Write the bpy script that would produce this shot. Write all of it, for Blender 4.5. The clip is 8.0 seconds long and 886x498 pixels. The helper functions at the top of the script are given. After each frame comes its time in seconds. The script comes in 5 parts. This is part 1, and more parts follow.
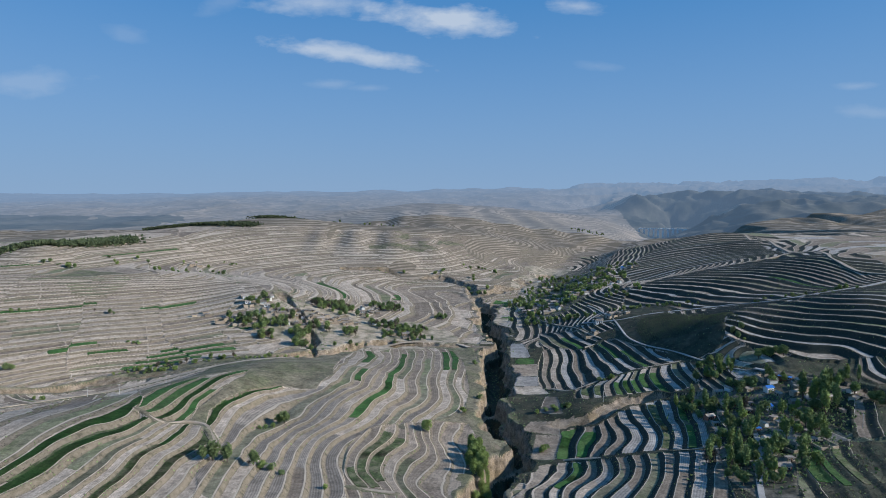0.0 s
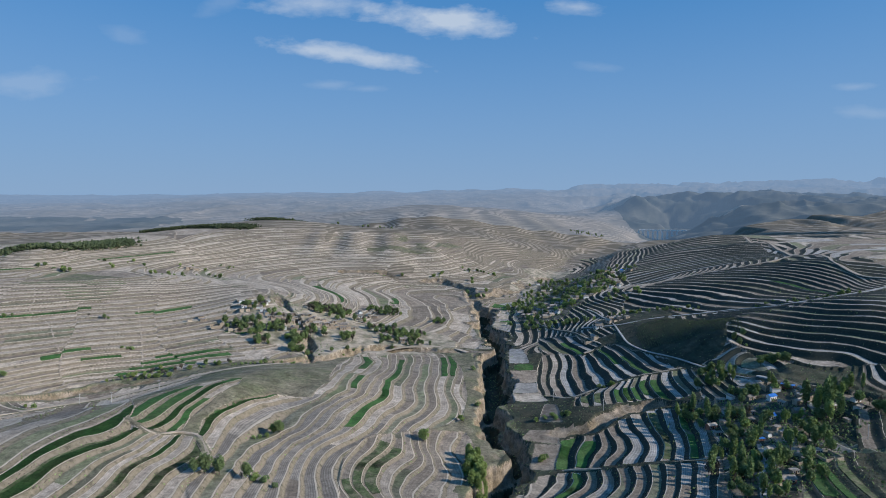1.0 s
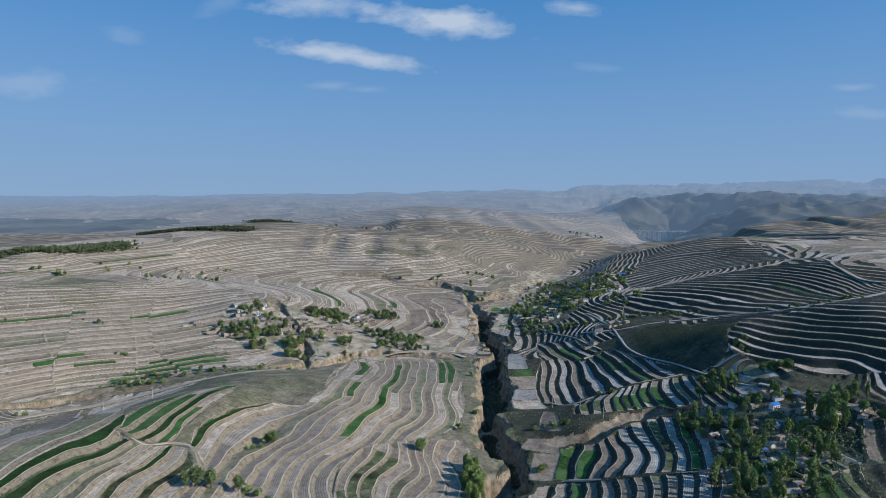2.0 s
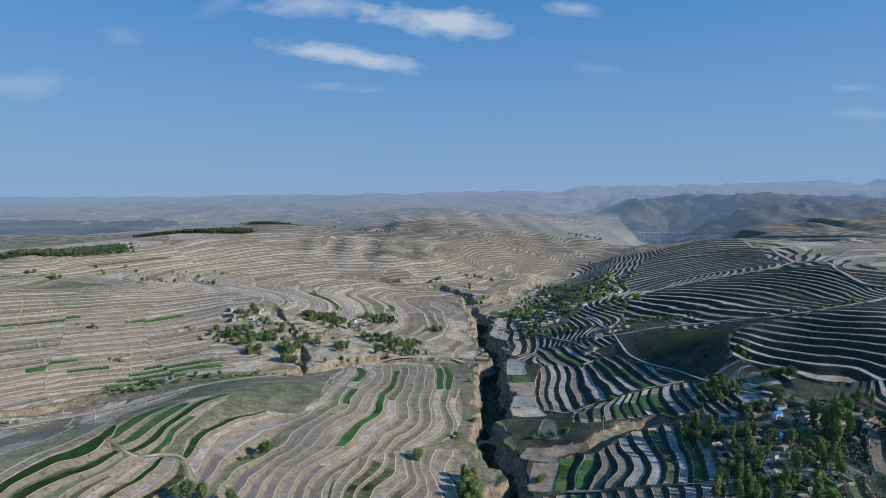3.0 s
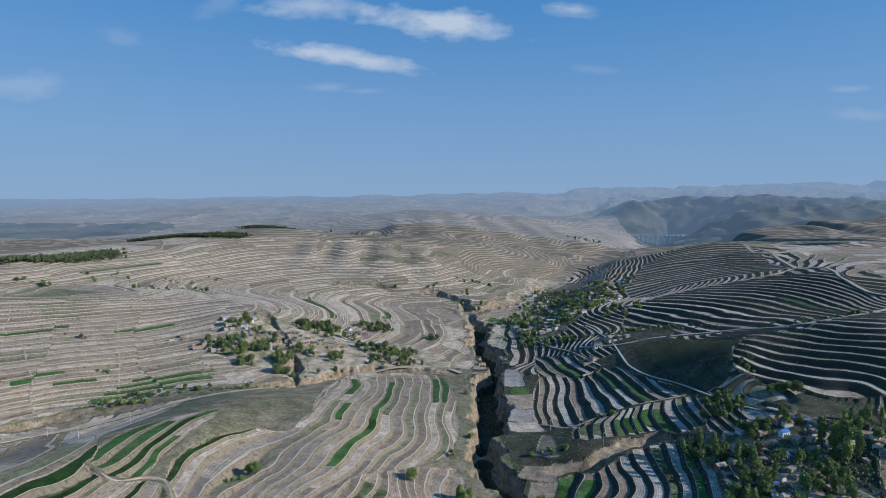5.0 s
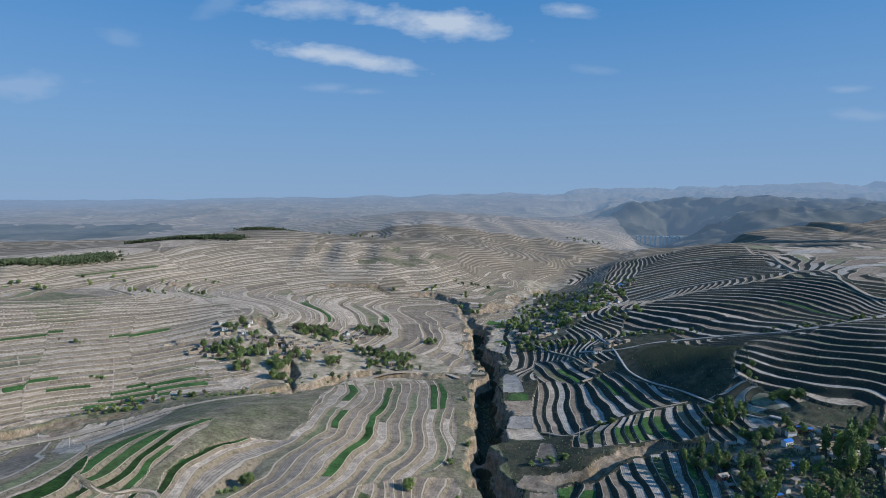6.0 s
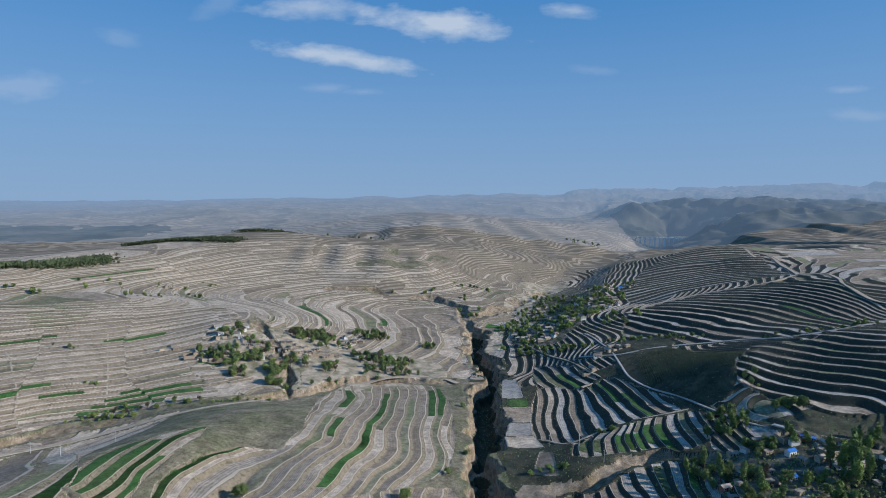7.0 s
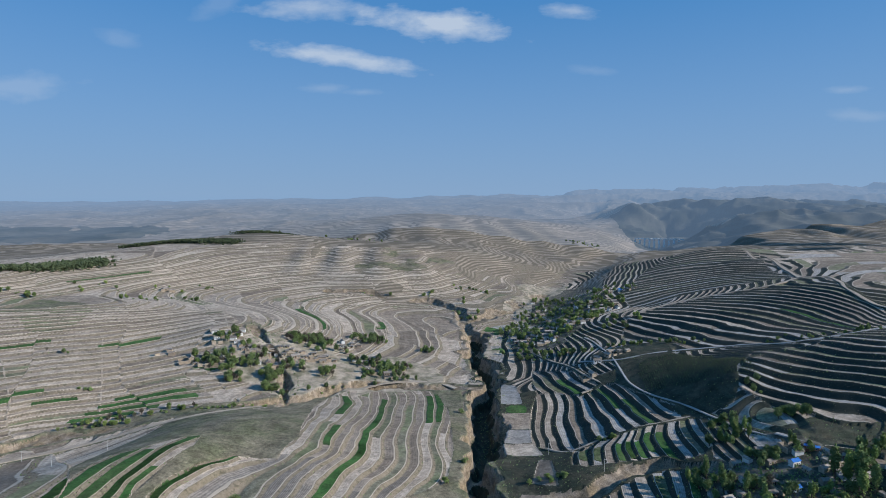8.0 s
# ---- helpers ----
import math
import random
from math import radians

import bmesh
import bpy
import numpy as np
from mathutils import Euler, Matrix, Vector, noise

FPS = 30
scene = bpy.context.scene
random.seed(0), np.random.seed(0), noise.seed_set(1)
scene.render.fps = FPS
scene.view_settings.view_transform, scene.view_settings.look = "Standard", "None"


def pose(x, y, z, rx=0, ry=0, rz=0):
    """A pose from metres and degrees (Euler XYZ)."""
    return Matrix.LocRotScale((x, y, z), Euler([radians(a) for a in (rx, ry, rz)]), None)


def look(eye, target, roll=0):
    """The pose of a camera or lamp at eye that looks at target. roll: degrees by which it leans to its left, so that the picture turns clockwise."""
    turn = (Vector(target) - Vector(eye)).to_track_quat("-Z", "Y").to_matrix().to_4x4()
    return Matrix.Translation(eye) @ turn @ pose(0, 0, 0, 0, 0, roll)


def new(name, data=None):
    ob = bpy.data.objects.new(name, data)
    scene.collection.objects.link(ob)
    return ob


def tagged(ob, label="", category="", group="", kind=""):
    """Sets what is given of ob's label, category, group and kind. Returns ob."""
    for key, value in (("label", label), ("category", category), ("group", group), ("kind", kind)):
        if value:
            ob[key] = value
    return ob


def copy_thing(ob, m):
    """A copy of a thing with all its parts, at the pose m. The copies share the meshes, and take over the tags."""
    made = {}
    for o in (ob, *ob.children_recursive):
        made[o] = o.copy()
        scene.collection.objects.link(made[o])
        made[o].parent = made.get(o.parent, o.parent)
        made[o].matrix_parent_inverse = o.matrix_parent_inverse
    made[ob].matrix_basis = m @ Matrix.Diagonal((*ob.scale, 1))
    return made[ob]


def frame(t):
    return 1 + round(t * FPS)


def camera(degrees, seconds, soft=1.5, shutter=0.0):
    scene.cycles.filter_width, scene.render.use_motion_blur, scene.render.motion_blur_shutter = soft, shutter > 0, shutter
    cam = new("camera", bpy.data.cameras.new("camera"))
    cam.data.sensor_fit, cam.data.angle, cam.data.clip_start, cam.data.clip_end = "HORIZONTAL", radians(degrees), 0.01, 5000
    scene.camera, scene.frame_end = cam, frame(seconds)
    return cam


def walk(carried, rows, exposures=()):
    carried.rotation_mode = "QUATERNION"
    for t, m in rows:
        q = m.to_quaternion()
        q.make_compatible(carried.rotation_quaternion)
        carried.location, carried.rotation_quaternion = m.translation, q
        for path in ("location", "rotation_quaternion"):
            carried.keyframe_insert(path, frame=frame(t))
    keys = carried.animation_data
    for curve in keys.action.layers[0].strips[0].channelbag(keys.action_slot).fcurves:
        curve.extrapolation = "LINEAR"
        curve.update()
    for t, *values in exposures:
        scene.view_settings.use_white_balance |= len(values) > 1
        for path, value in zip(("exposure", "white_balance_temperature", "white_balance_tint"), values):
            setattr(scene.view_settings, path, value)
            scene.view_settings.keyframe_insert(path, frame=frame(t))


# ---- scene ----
cam = camera(72.0, 8.0, soft=0.55)
# seconds, eye (m), turn (degrees)
PATH = [
    (0.0, 0.00, 0.00, 165.00, 84.400, 0.000, 0.000),
    (0.5, 0.61, 3.52, 166.46, 84.434, 0.008, -0.038),
    (1.0, 1.23, 7.02, 167.92, 84.466, 0.016, -0.076),
    (1.5, 1.85, 10.52, 169.39, 84.497, 0.023, -0.113),
    (2.0, 2.47, 14.00, 170.84, 84.526, 0.031, -0.149),
    (2.5, 3.09, 17.48, 172.30, 84.554, 0.039, -0.184),
    (3.0, 3.72, 20.94, 173.76, 84.580, 0.047, -0.218),
    (3.5, 4.35, 24.40, 175.22, 84.605, 0.055, -0.252),
    (4.0, 4.98, 27.84, 176.67, 84.628, 0.062, -0.284),
    (4.5, 5.62, 31.27, 178.13, 84.650, 0.070, -0.316),
    (5.0, 6.25, 34.69, 179.58, 84.670, 0.078, -0.348),
    (5.5, 6.89, 38.10, 181.03, 84.688, 0.086, -0.378),
    (6.0, 7.54, 41.50, 182.48, 84.705, 0.094, -0.408),
    (6.5, 8.18, 44.89, 183.93, 84.720, 0.101, -0.437),
    (7.0, 8.83, 48.27, 185.38, 84.734, 0.109, -0.465),
    (7.5, 9.48, 51.64, 186.83, 84.746, 0.117, -0.492),
    (8.0, 10.14, 55.00, 188.27, 84.757, 0.125, -0.519),
]
walk(cam, [(t, pose(x, y, z, rx, ry, rz)) for t, x, y, z, rx, ry, rz in PATH])

# ---- light ----
SUN_ELEV, SUN_AZ = 26.0, 105.0          # degrees above the horizon, and from straight ahead towards the right
sun_dir = Vector((math.cos(radians(SUN_ELEV)) * math.sin(radians(SUN_AZ)), math.cos(radians(SUN_ELEV)) * math.cos(radians(SUN_AZ)), math.sin(radians(SUN_ELEV))))
sun_data = bpy.data.lights.new("sun", "SUN")
sun_data.energy, sun_data.angle, sun_data.color = 5.0, radians(0.53), (1.0, 0.96, 0.91)
sun = new("sun", sun_data)
sun.matrix_world = look(sun_dir * 500 + Vector((0, 500, 0)), (0, 500, 0))
scene.view_settings.exposure = 0.0


def sky_world():
    w = bpy.data.worlds.new("sky")
    w.use_nodes = True
    scene.world = w
    nt = w.node_tree
    nt.nodes.clear()
    N = nt.nodes.new
    L = nt.links.new

    def mth(op, a, b=None, c=None, clamp=False):
        n = N("ShaderNodeMath")
        n.operation, n.use_clamp = op, clamp
        for i, v in enumerate((a, b, c)):
            if v is None:
                continue
            if isinstance(v, (int, float)):
                n.inputs[i].default_value = v
            else:
                L(v, n.inputs[i])
        return n.outputs[0]

    out, bg = N("ShaderNodeOutputWorld"), N("ShaderNodeBackground")
    sky = N("ShaderNodeTexSky")
    sky.sky_type, sky.sun_disc = "NISHITA", False
    sky.sun_elevation, sky.sun_rotation = radians(SUN_ELEV), radians(SUN_AZ)
    sky.altitude, sky.air_density, sky.dust_density, sky.ozone_density = 2000, 1.0, 0.6, 2.5
    # thin haze low over the land, as a blue-grey veil of the sky itself
    co = N("ShaderNodeTexCoord")
    sep = N("ShaderNodeSeparateXYZ")
    L(co.outputs["Generated"], sep.inputs[0])
    el = mth("ARCSINE", sep.outputs[2])
    veil = N("ShaderNodeMapRange")
    veil.interpolation_type = "SMOOTHSTEP"
    L(el, veil.inputs[0])
    for i, v in ((1, -0.02), (2, 0.33), (3, 0.97), (4, 0.7)):
        veil.inputs[i].default_value = v
    mix = N("ShaderNodeMix")
    mix.data_type = "RGBA"
    L(veil.outputs[0], mix.inputs[0])
    L(sky.outputs[0], mix.inputs[6])
    tint = N("ShaderNodeMix")
    tint.data_type = "RGBA"
    up = N("ShaderNodeMapRange")
    L(el, up.inputs[0])
    for i, v in ((1, 0.0), (2, 0.29), (3, 0.0), (4, 1.0)):
        up.inputs[i].default_value = v
    L(up.outputs[0], tint.inputs[0])
    tint.inputs[6].default_value = (2.3, 3.75, 5.9, 1)
    tint.inputs[7].default_value = (0.55, 2.65, 6.3, 1)
    L(tint.outputs[2], mix.inputs[7])
    # clouds: soft uneven banks at their bearings
    ax = mth("DIVIDE", sep.outputs[0], mth("MAXIMUM", sep.outputs[1], 0.05))
    ay = mth("DIVIDE", sep.outputs[2], mth("MAXIMUM", sep.outputs[1], 0.05))
    comb = N("ShaderNodeCombineXYZ")
    L(mth("MULTIPLY", ax, 1.0), comb.inputs[0])
    L(mth("MULTIPLY", ay, 2.2), comb.inputs[1])
    big = N("ShaderNodeTexNoise")
    big.inputs["Scale"].default_value, big.inputs["Detail"].default_value, big.inputs["Roughness"].default_value = 13.0, 7.0, 0.6
    L(comb.outputs[0], big.inputs["Vector"])
    fine = N("ShaderNodeTexNoise")
    fine.inputs["Scale"].default_value, fine.inputs["Detail"].default_value = 30.0, 8.0
    L(comb.outputs[0], fine.inputs["Vector"])
    total = None
    for cx, cy, rx, ry, slope, dens in CLOUDS:
        dx = mth("SUBTRACT", ax, cx)
        dy = mth("SUBTRACT", mth("SUBTRACT", ay, cy), mth("MULTIPLY", dx, slope))
        r = mth("SQRT", mth("ADD", mth("POWER", mth("ABSOLUTE", mth("DIVIDE", dx, rx)), 2.0), mth("POWER", mth("ABSOLUTE", mth("DIVIDE", dy, ry)), 2.0)))
        v = mth("ADD", mth("SUBTRACT", 1.0, r), mth("MULTIPLY", mth("SUBTRACT", big.outputs[0], 0.5), 1.7))
        v = mth("ADD", v, mth("MULTIPLY", mth("SUBTRACT", fine.outputs[0], 0.5), 0.7))
        m = mth("MULTIPLY", mth("MULTIPLY", v, 1.25, clamp=True), dens)
        total = m if total is None else mth("MAXIMUM", total, m)
    front = N("ShaderNodeMapRange")
    L(sep.outputs[1], front.inputs[0])
    for i, v in ((1, 0.1), (2, 0.3), (3, 0.0), (4, 1.0)):
        front.inputs[i].default_value = v
    total = mth("MULTIPLY", total, front.outputs[0])
    cloud = N("ShaderNodeMix")
    cloud.data_type = "RGBA"
    L(total, cloud.inputs[0])
    L(mix.outputs[2], cloud.inputs[6])
    cloud.inputs[7].default_value = (5.2, 6.1, 7.4, 1)
    L(cloud.outputs[2], bg.inputs[0])
    bg.inputs[1].default_value = 0.1
    L(bg.outputs[0], out.inputs[0])


# clouds: bearing, height, half-length, half-thickness (as tangents), slant, density
CLOUDS = [
    (-0.198, 0.291, 0.105, 0.020, 0.00, 0.58),
    (0.006, 0.268, 0.145, 0.026, -0.10, 0.88),
    (-0.140, 0.214, 0.150, 0.017, -0.15, 0.80),
    (0.212, 0.289, 0.050, 0.014, -0.08, 0.50),
    (-0.680, 0.170, 0.120, 0.022, 0.06, 0.24),
    (-0.505, 0.246, 0.040, 0.014, -0.20, 0.14),
    (0.246, 0.196, 0.045, 0.010, -0.10, 0.15),
    (0.665, 0.165, 0.045, 0.008, 0.00, 0.22),
    (0.690, 0.124, 0.060, 0.011, -0.10, 0.18),
    (-0.180, 0.168, 0.045, 0.009, 0.00, 0.20),
    (-0.120, 0.162, 0.045, 0.007, 0.00, 0.18),
    (-0.350, 0.298, 0.050, 0.020, 0.40, 0.14),
]
sky_world()


# ---- land form ----
class Noise2:
    """Smooth value noise over the plan."""

    def __init__(self, seed):
        self.t = np.random.RandomState(seed).rand(256, 256).astype(np.float32) * 2 - 1

    def __call__(self, x, y, size):
        x, y = x / size, y / size
        ix, iy = np.floor(x).astype(np.int64), np.floor(y).astype(np.int64)
        fx, fy = x - ix, y - iy
        fx, fy = fx * fx * fx * (fx * (fx * 6 - 15) + 10), fy * fy * fy * (fy * (fy * 6 - 15) + 10)
        t = self.t
        a, b = t[ix & 255, iy & 255], t[(ix + 1) & 255, iy & 255]
        c, d = t[ix & 255, (iy + 1) & 255], t[(ix + 1) & 255, (iy + 1) & 255]
        return (a * (1 - fx) + b * fx) * (1 - fy) + (c * (1 - fx) + d * fx) * fy

    def fbm(self, x, y, size, octaves=4, gain=0.5):
        total, amp = 0.0, 1.0
        for i in range(octaves):
            total = total + amp * self(x + 37.3 * i, y - 91.7 * i, size)
            size, amp = size * 0.5, amp * gain
        return total


nz1, nz2, nz3 = Noise2(11), Noise2(23), Noise2(37)


def smooth(a, b, v):
    t = np.clip((v - a) / (b - a), 0, 1)
    return t * t * (3 - 2 * t)


# heights over the valley floor (x, y, z in metres), land form by land form
NEAR_SPUR = [(-242, 348, 35), (-168, 319, 41), (-150, 343, 27), (-330, 330, 40), (-90, 439, 26), (-66, 456, 21), (-53, 396, 15), (-34, 478, 11), (-71, 383, 20),
             (8, 413, 3), (28, 525, 3), (15, 603, -1), (-45, 611, -1), (-87, 306, 19), (-71, 341, 10), (-41, 331, 7), (-13, 341, 4), (-100, 368, 17), (-142, 412, 36),
             (-182, 386, 35), (-122, 413, 26), (-254, 444, 8), (-330, 531, 4), (-265, 543, 2), (-10, 300, 6), (-150, 250, 30), (-300, 200, 45)]
LEFT_SLOPE = [(-219, 586, 11), (-307, 584, 16), (-362, 653, 32), (-461, 689, 48), (-420, 635, 33), (-293, 713, 33), (-228, 724, 41), (-254, 636, 20), (-126, 721, 20),
              (-2, 735, 3), (-136, 565, 6), (-525, 814, 60), (-332, 1001, 38), (-445, 1032, 72), (-387, 979, 46), (-374, 806, 54), (-529, 907, 68), (-576, 870, 82), (-512, 763, 60),
              (-350, 1131, 63), (-180, 1125, 41), (-71, 1037, 14), (-15, 1065, 17), (48, 1088, 18), (4, 1249, 49), (-98, 1276, 63), (75, 1103, 12), (154, 1347, 14),
              (122, 1423, 45), (-640, 850, 71), (-720, 800, 58)]
RIGHT_BANK = [(90, 571, 4), (50, 481, 2), (46, 423, 0), (60, 385, -2), (86, 475, 2), (98, 423, 11), (143, 437, 15), (117, 459, 13), (153, 407, 17),
              (178, 358, 27), (205, 427, 33), (235, 414, 43), (283, 413, 43), (243, 463, 42), (80, 351, 1), (101, 355, 9), (54, 353, -2), (93, 305, 16), (129, 308, 23),
              (147, 298, 24), (180, 280, 31), (211, 292, 31), (179, 331, 27), (162, 336, 21), (252, 348, 36), (148, 382, 15), (81, 390, -2), (224, 354, 30), (200, 486, 28)]
BANK_RISE = [(96, 562, 0.5), (88, 485, 2.0), (104, 546, 2.5), (97, 486, 4.0), (116, 558, 4.5), (108, 480, 6.0), (128, 559, 7), (120, 489, 9), (134, 552, 9), (129, 480, 14), (142, 573, 14), (139, 471, 18), (155, 577, 17), (156, 473, 21), (158, 556, 20.0), (165, 476, 22.5), (167, 551, 22.5), (175, 477, 24.0), (175, 543, 24.5), (185, 480, 25.5), (183, 514, 26.0), (194, 485, 26.5)]
RIGHT_HILL = [(251, 516, 59), (207, 532, 40), (245, 566, 47), (180, 600, 29), (233, 718, 31), (177, 644, 29), (206, 788, 30), (90, 773, -1), (206, 1096, 13), (315, 1000, 36), (285, 768, 48),
              (392, 1010, 46), (447, 786, 77), (387, 649, 68), (443, 692, 88), (370, 562, 72), (433, 625, 78), (629, 1104, 74), (594, 1140, 67), (592, 1283, 68), (599, 1538, 25), (292, 515, 66),
              (330, 470, 78), (420, 500, 86), (560, 640, 92), (330, 662, 58), (100, 660, 2), (560, 420, 95)]
FAR_LAND = [(291, 1727, 14), (524, 1884, 16), (876, 2432, -14), (452, 2212, 50), (131, 1969, 67), (-38, 1884, 80), (-89, 1708, 62), (-247, 1725, 50), (-377, 1743, 32), (-411, 1572, 85),
            (-290, 2486, 92), (-386, 2675, 68), (354, 2368, 85), (817, 3259, 50), (956, 2714, 30), (1087, 2265, 88), (1069, 1870, 68), (1150, 1731, 76), (1344, 2553, 126), (1376, 2209, 104),
            (-1063, 3067, 86), (-1737, 2809, 66), (-1100, 1700, 40), (-1500, 2000, 38), (-800, 1300, 58), (1560, 3850, 95), (1000, 2600, 10), (325, 1345, 12), (480, 1700, 6), (760, 2180, -10), (660, 1500, 30)]
MORE_LAND = [(-94, 442, 21), (-99, 416, 20), (-138, 338, 31), (-172, 334, 42), (-337, 545, 14), (106, 614, 10), (230, 494, 53), (605, 1353, 68), (284, 890, 31), (570, 1110, 74), (-86, 1100, 38), (18, 525, 7), (-137, 484, 26)]
RIDGE_LAND = [(700, 2700, 40), (760, 2950, 58), (790, 3150, 70), (640, 2400, 42), (720, 2500, 20), (850, 2750, 62), (960, 2800, 108), (1090, 2850, 133), (1226, 2900, 147), (1310, 2900, 141), (900, 2500, 22), (1000, 2420, 34), (1100, 2300, 46), (1460, 2550, 128), (1650, 2500, 118), (1150, 3250, 92), (1350, 3300, 110), (1500, 3200, 118)]
RIM = [(-1453, 2749, 62), (0, -300, 40), (-700, 0, 70), (700, 0, 110), (0, 100, 20), (-900, 700, 80), (900, 800, 80), (1300, 1200, 70), (-2500, 3000, 70), (2600, 2600, 120), (-3500, 4900, 128), (0, 4900, 160),
       (1700, 4800, 190), (3500, 4500, 222), (-4500, 500, 90), (4500, 500, 150), (0, -1500, 60), (700, 3900, 105), (-700, 3900, 108), (-2200, 3900, 90)]


def make_spline(spots, lam):
    p = np.array(spots, float)
    xy, n = p[:, :2] / 500, len(p)
    r2 = ((xy[:, None] - xy[None]) ** 2).sum(-1)
    k = 0.5 * r2 * np.log(r2 + 1e-12)
    a = np.zeros((n + 3, n + 3))
    a[:n, :n] = k + lam * np.eye(n)
    a[:n, n], a[:n, n + 1:], a[n, :n], a[n + 1:, :n] = 1, xy, 1, xy.T
    w = np.linalg.solve(a, np.concatenate([p[:, 2], np.zeros(3)]))

    def at(x, y):
        x, y = np.asarray(x, np.float32) / 500, np.asarray(y, np.float32) / 500
        z = w[n] + w[n + 1] * x + w[n + 2] * y
        for (cx, cy), c in zip(xy, w[:n]):
            r = (x - cx) ** 2 + (y - cy) ** 2
            z = z + c * 0.5 * r * np.log(r + 1e-12)
        return z
    return at


spline = make_spline(NEAR_SPUR + LEFT_SLOPE + RIGHT_BANK + BANK_RISE + RIGHT_HILL + MORE_LAND + RIDGE_LAND + FAR_LAND + RIM, 0.0012)


def line_dist(x, y, line):
    """Distance to a line of the plan, and the way along it (0 to 1)."""
    best, along = np.full(x.shape, 1e9), np.zeros(x.shape)
    n = len(line) - 1
    for i in range(n):
        (ax, ay), (bx, by) = line[i][:2], line[i + 1][:2]
        dx, dy = bx - ax, by - ay
        t = np.clip(((x - ax) * dx + (y - ay) * dy) / (dx * dx + dy * dy), 0, 1)
        d = np.hypot(x - ax - t * dx, y - ay - t * dy)
        m = d < best
        best[m], along[m] = d[m], ((i + t) / n)[m]
    return best, along


# gullies cut into the loess: line, half-width, depth
GORGE = [(-4, 184), (9, 253), (19, 303), (34, 349), (42, 384), (46, 418), (43, 446), (42, 483), (53, 551), (56, 599), (61, 672), (60, 728), (56, 806), (52, 867)]
GULLIES = [
    (GORGE, 14.5, 24),
    ([(60, 750), (56, 830), (50, 920), (45, 1000), (0, 1048), (-60, 1040), (-110, 1060), (-170, 1050)], 10, 7),
    ([(-420, 440), (-368, 452), (-329, 483), (-300, 508), (-261, 524), (-225, 536), (-195, 545), (-166, 559), (-140, 575), (-112, 592), (-80, 628), (-30, 642), (20, 640), (51, 640)], 10, 8),
    ([(-205, 745), (-165, 690), (-140, 640), (-128, 590), (-125, 570)], 7, 6),
    ([(44, 425), (67, 419), (85, 411), (103, 406), (116, 417), (130, 425), (153, 426), (176, 408)], 6.5, 7),
    ([(50, 930), (95, 985), (150, 1080), (210, 1180)], 16, 7),
]
VALLEY = [(60, 760), (110, 860), (190, 1060), (260, 1250), (380, 1560), (540, 1880), (700, 2150), (870, 2440), (1000, 2750), (980, 3100)]


def base_height(x, y):
    z = spline(x, y)
    # folds of the hills far off
    mid = smooth(1050, 1200, y) * (1 - smooth(1340, 1450, y)) * smooth(-330, -230, x) * (1 - smooth(90, 200, x))
    z = z + mid * (2.0 + 1.3 * nz2(x, y, 210)) * np.cos((x + 0.1 * (y - 1250) + 98 + 14 * nz1(x, y, 160)) / 80 * 2 * np.pi)
    far = smooth(1500, 1700, y) * (1 - smooth(2050, 2300, y)) * smooth(-320, -180, x) * (1 - smooth(360, 520, x))
    z = z + far * (3.0 + 2.5 * nz2(x, y, 300)) * np.cos((x + 0.12 * (y - 1800) + 20 * nz1(x, y, 200)) / 115 * 2 * np.pi)
    out = smooth(1900, 2700, y) + smooth(900, 1300, np.abs(x)) * smooth(500, 900, y)
    ridg = 1 - np.abs(nz2.fbm(x, y, 420, 5, 0.5)) * 2
    rough = np.clip(out, 0, 1) * (10 + 20 * smooth(750, 1000, x) * smooth(1900, 2300, y))
    z = z + rough * ridg
    z = z + 1.2 * nz3(x, y, 90) + smooth(400, 1500, y) * 2.5 * nz3(x, y, 170)
    cut = smooth(680, 850, x) * smooth(1400, 1600, y) * (1 - smooth(3300, 3900, y))
    z = z - cut * 20 * (1 - smooth(0.0, 0.5, np.abs(nz2.fbm(x + 0.6 * y, y * 0.6, 210, 3))))
    # steep spurs and ravines on the dark ridge
    steep = smooth(780, 900, x) * smooth(1950, 2150, y) * (1 - smooth(3000, 3300, y))
    z = z + steep * 16 * (0.45 - np.abs(nz1.fbm(x - 0.55 * y, y * 0.45 + 0.3 * x, 190, 3, 0.45)))
    # floor of the main valley
    d, a = line_dist(x, y, VALLEY)
    z = z - 12 * (1 - smooth(20, 90, d + 12 * nz1(x, y, 60))) * smooth(0.0, 0.2, a)
    return z


def cuts(x, y):
    """Depth of the gullies, and how near the cut land is (0 to 1)."""
    depth, near = np.zeros(x.shape), np.zeros(x.shape)
    jag = 7.0 * nz1(x, y, 24) + 4.5 * nz2(x, y, 10) + 1.5 * nz3(x, y, 3.5)
    xw = x + 7 * nz2(x * 0, y, 38)
    for line, half, deep in GULLIES:
        d, a = line_dist(xw if deep > 20 else x, y, line)
        d = d + jag * half / 16
        side = smooth(0.0, 0.06, a) if deep < 20 else 1.0
        prof = 1 - 0.6 * smooth(0.66, 0.92, d / half) - 0.4 * smooth(0.1, 0.55, d / half)
        prof = np.where(d > half * 0.92, 0, prof)
        worn = 1.0 if deep > 20 else np.clip(0.6 + 1.1 * nz3(x, y, 55), 0.12, 1.15)
        depth = np.maximum(depth, deep * side * prof * worn)
        near = np.maximum(near, 1 - smooth(half * 1.05, half * 1.5, d))
    return depth, near


STEP = 2.1
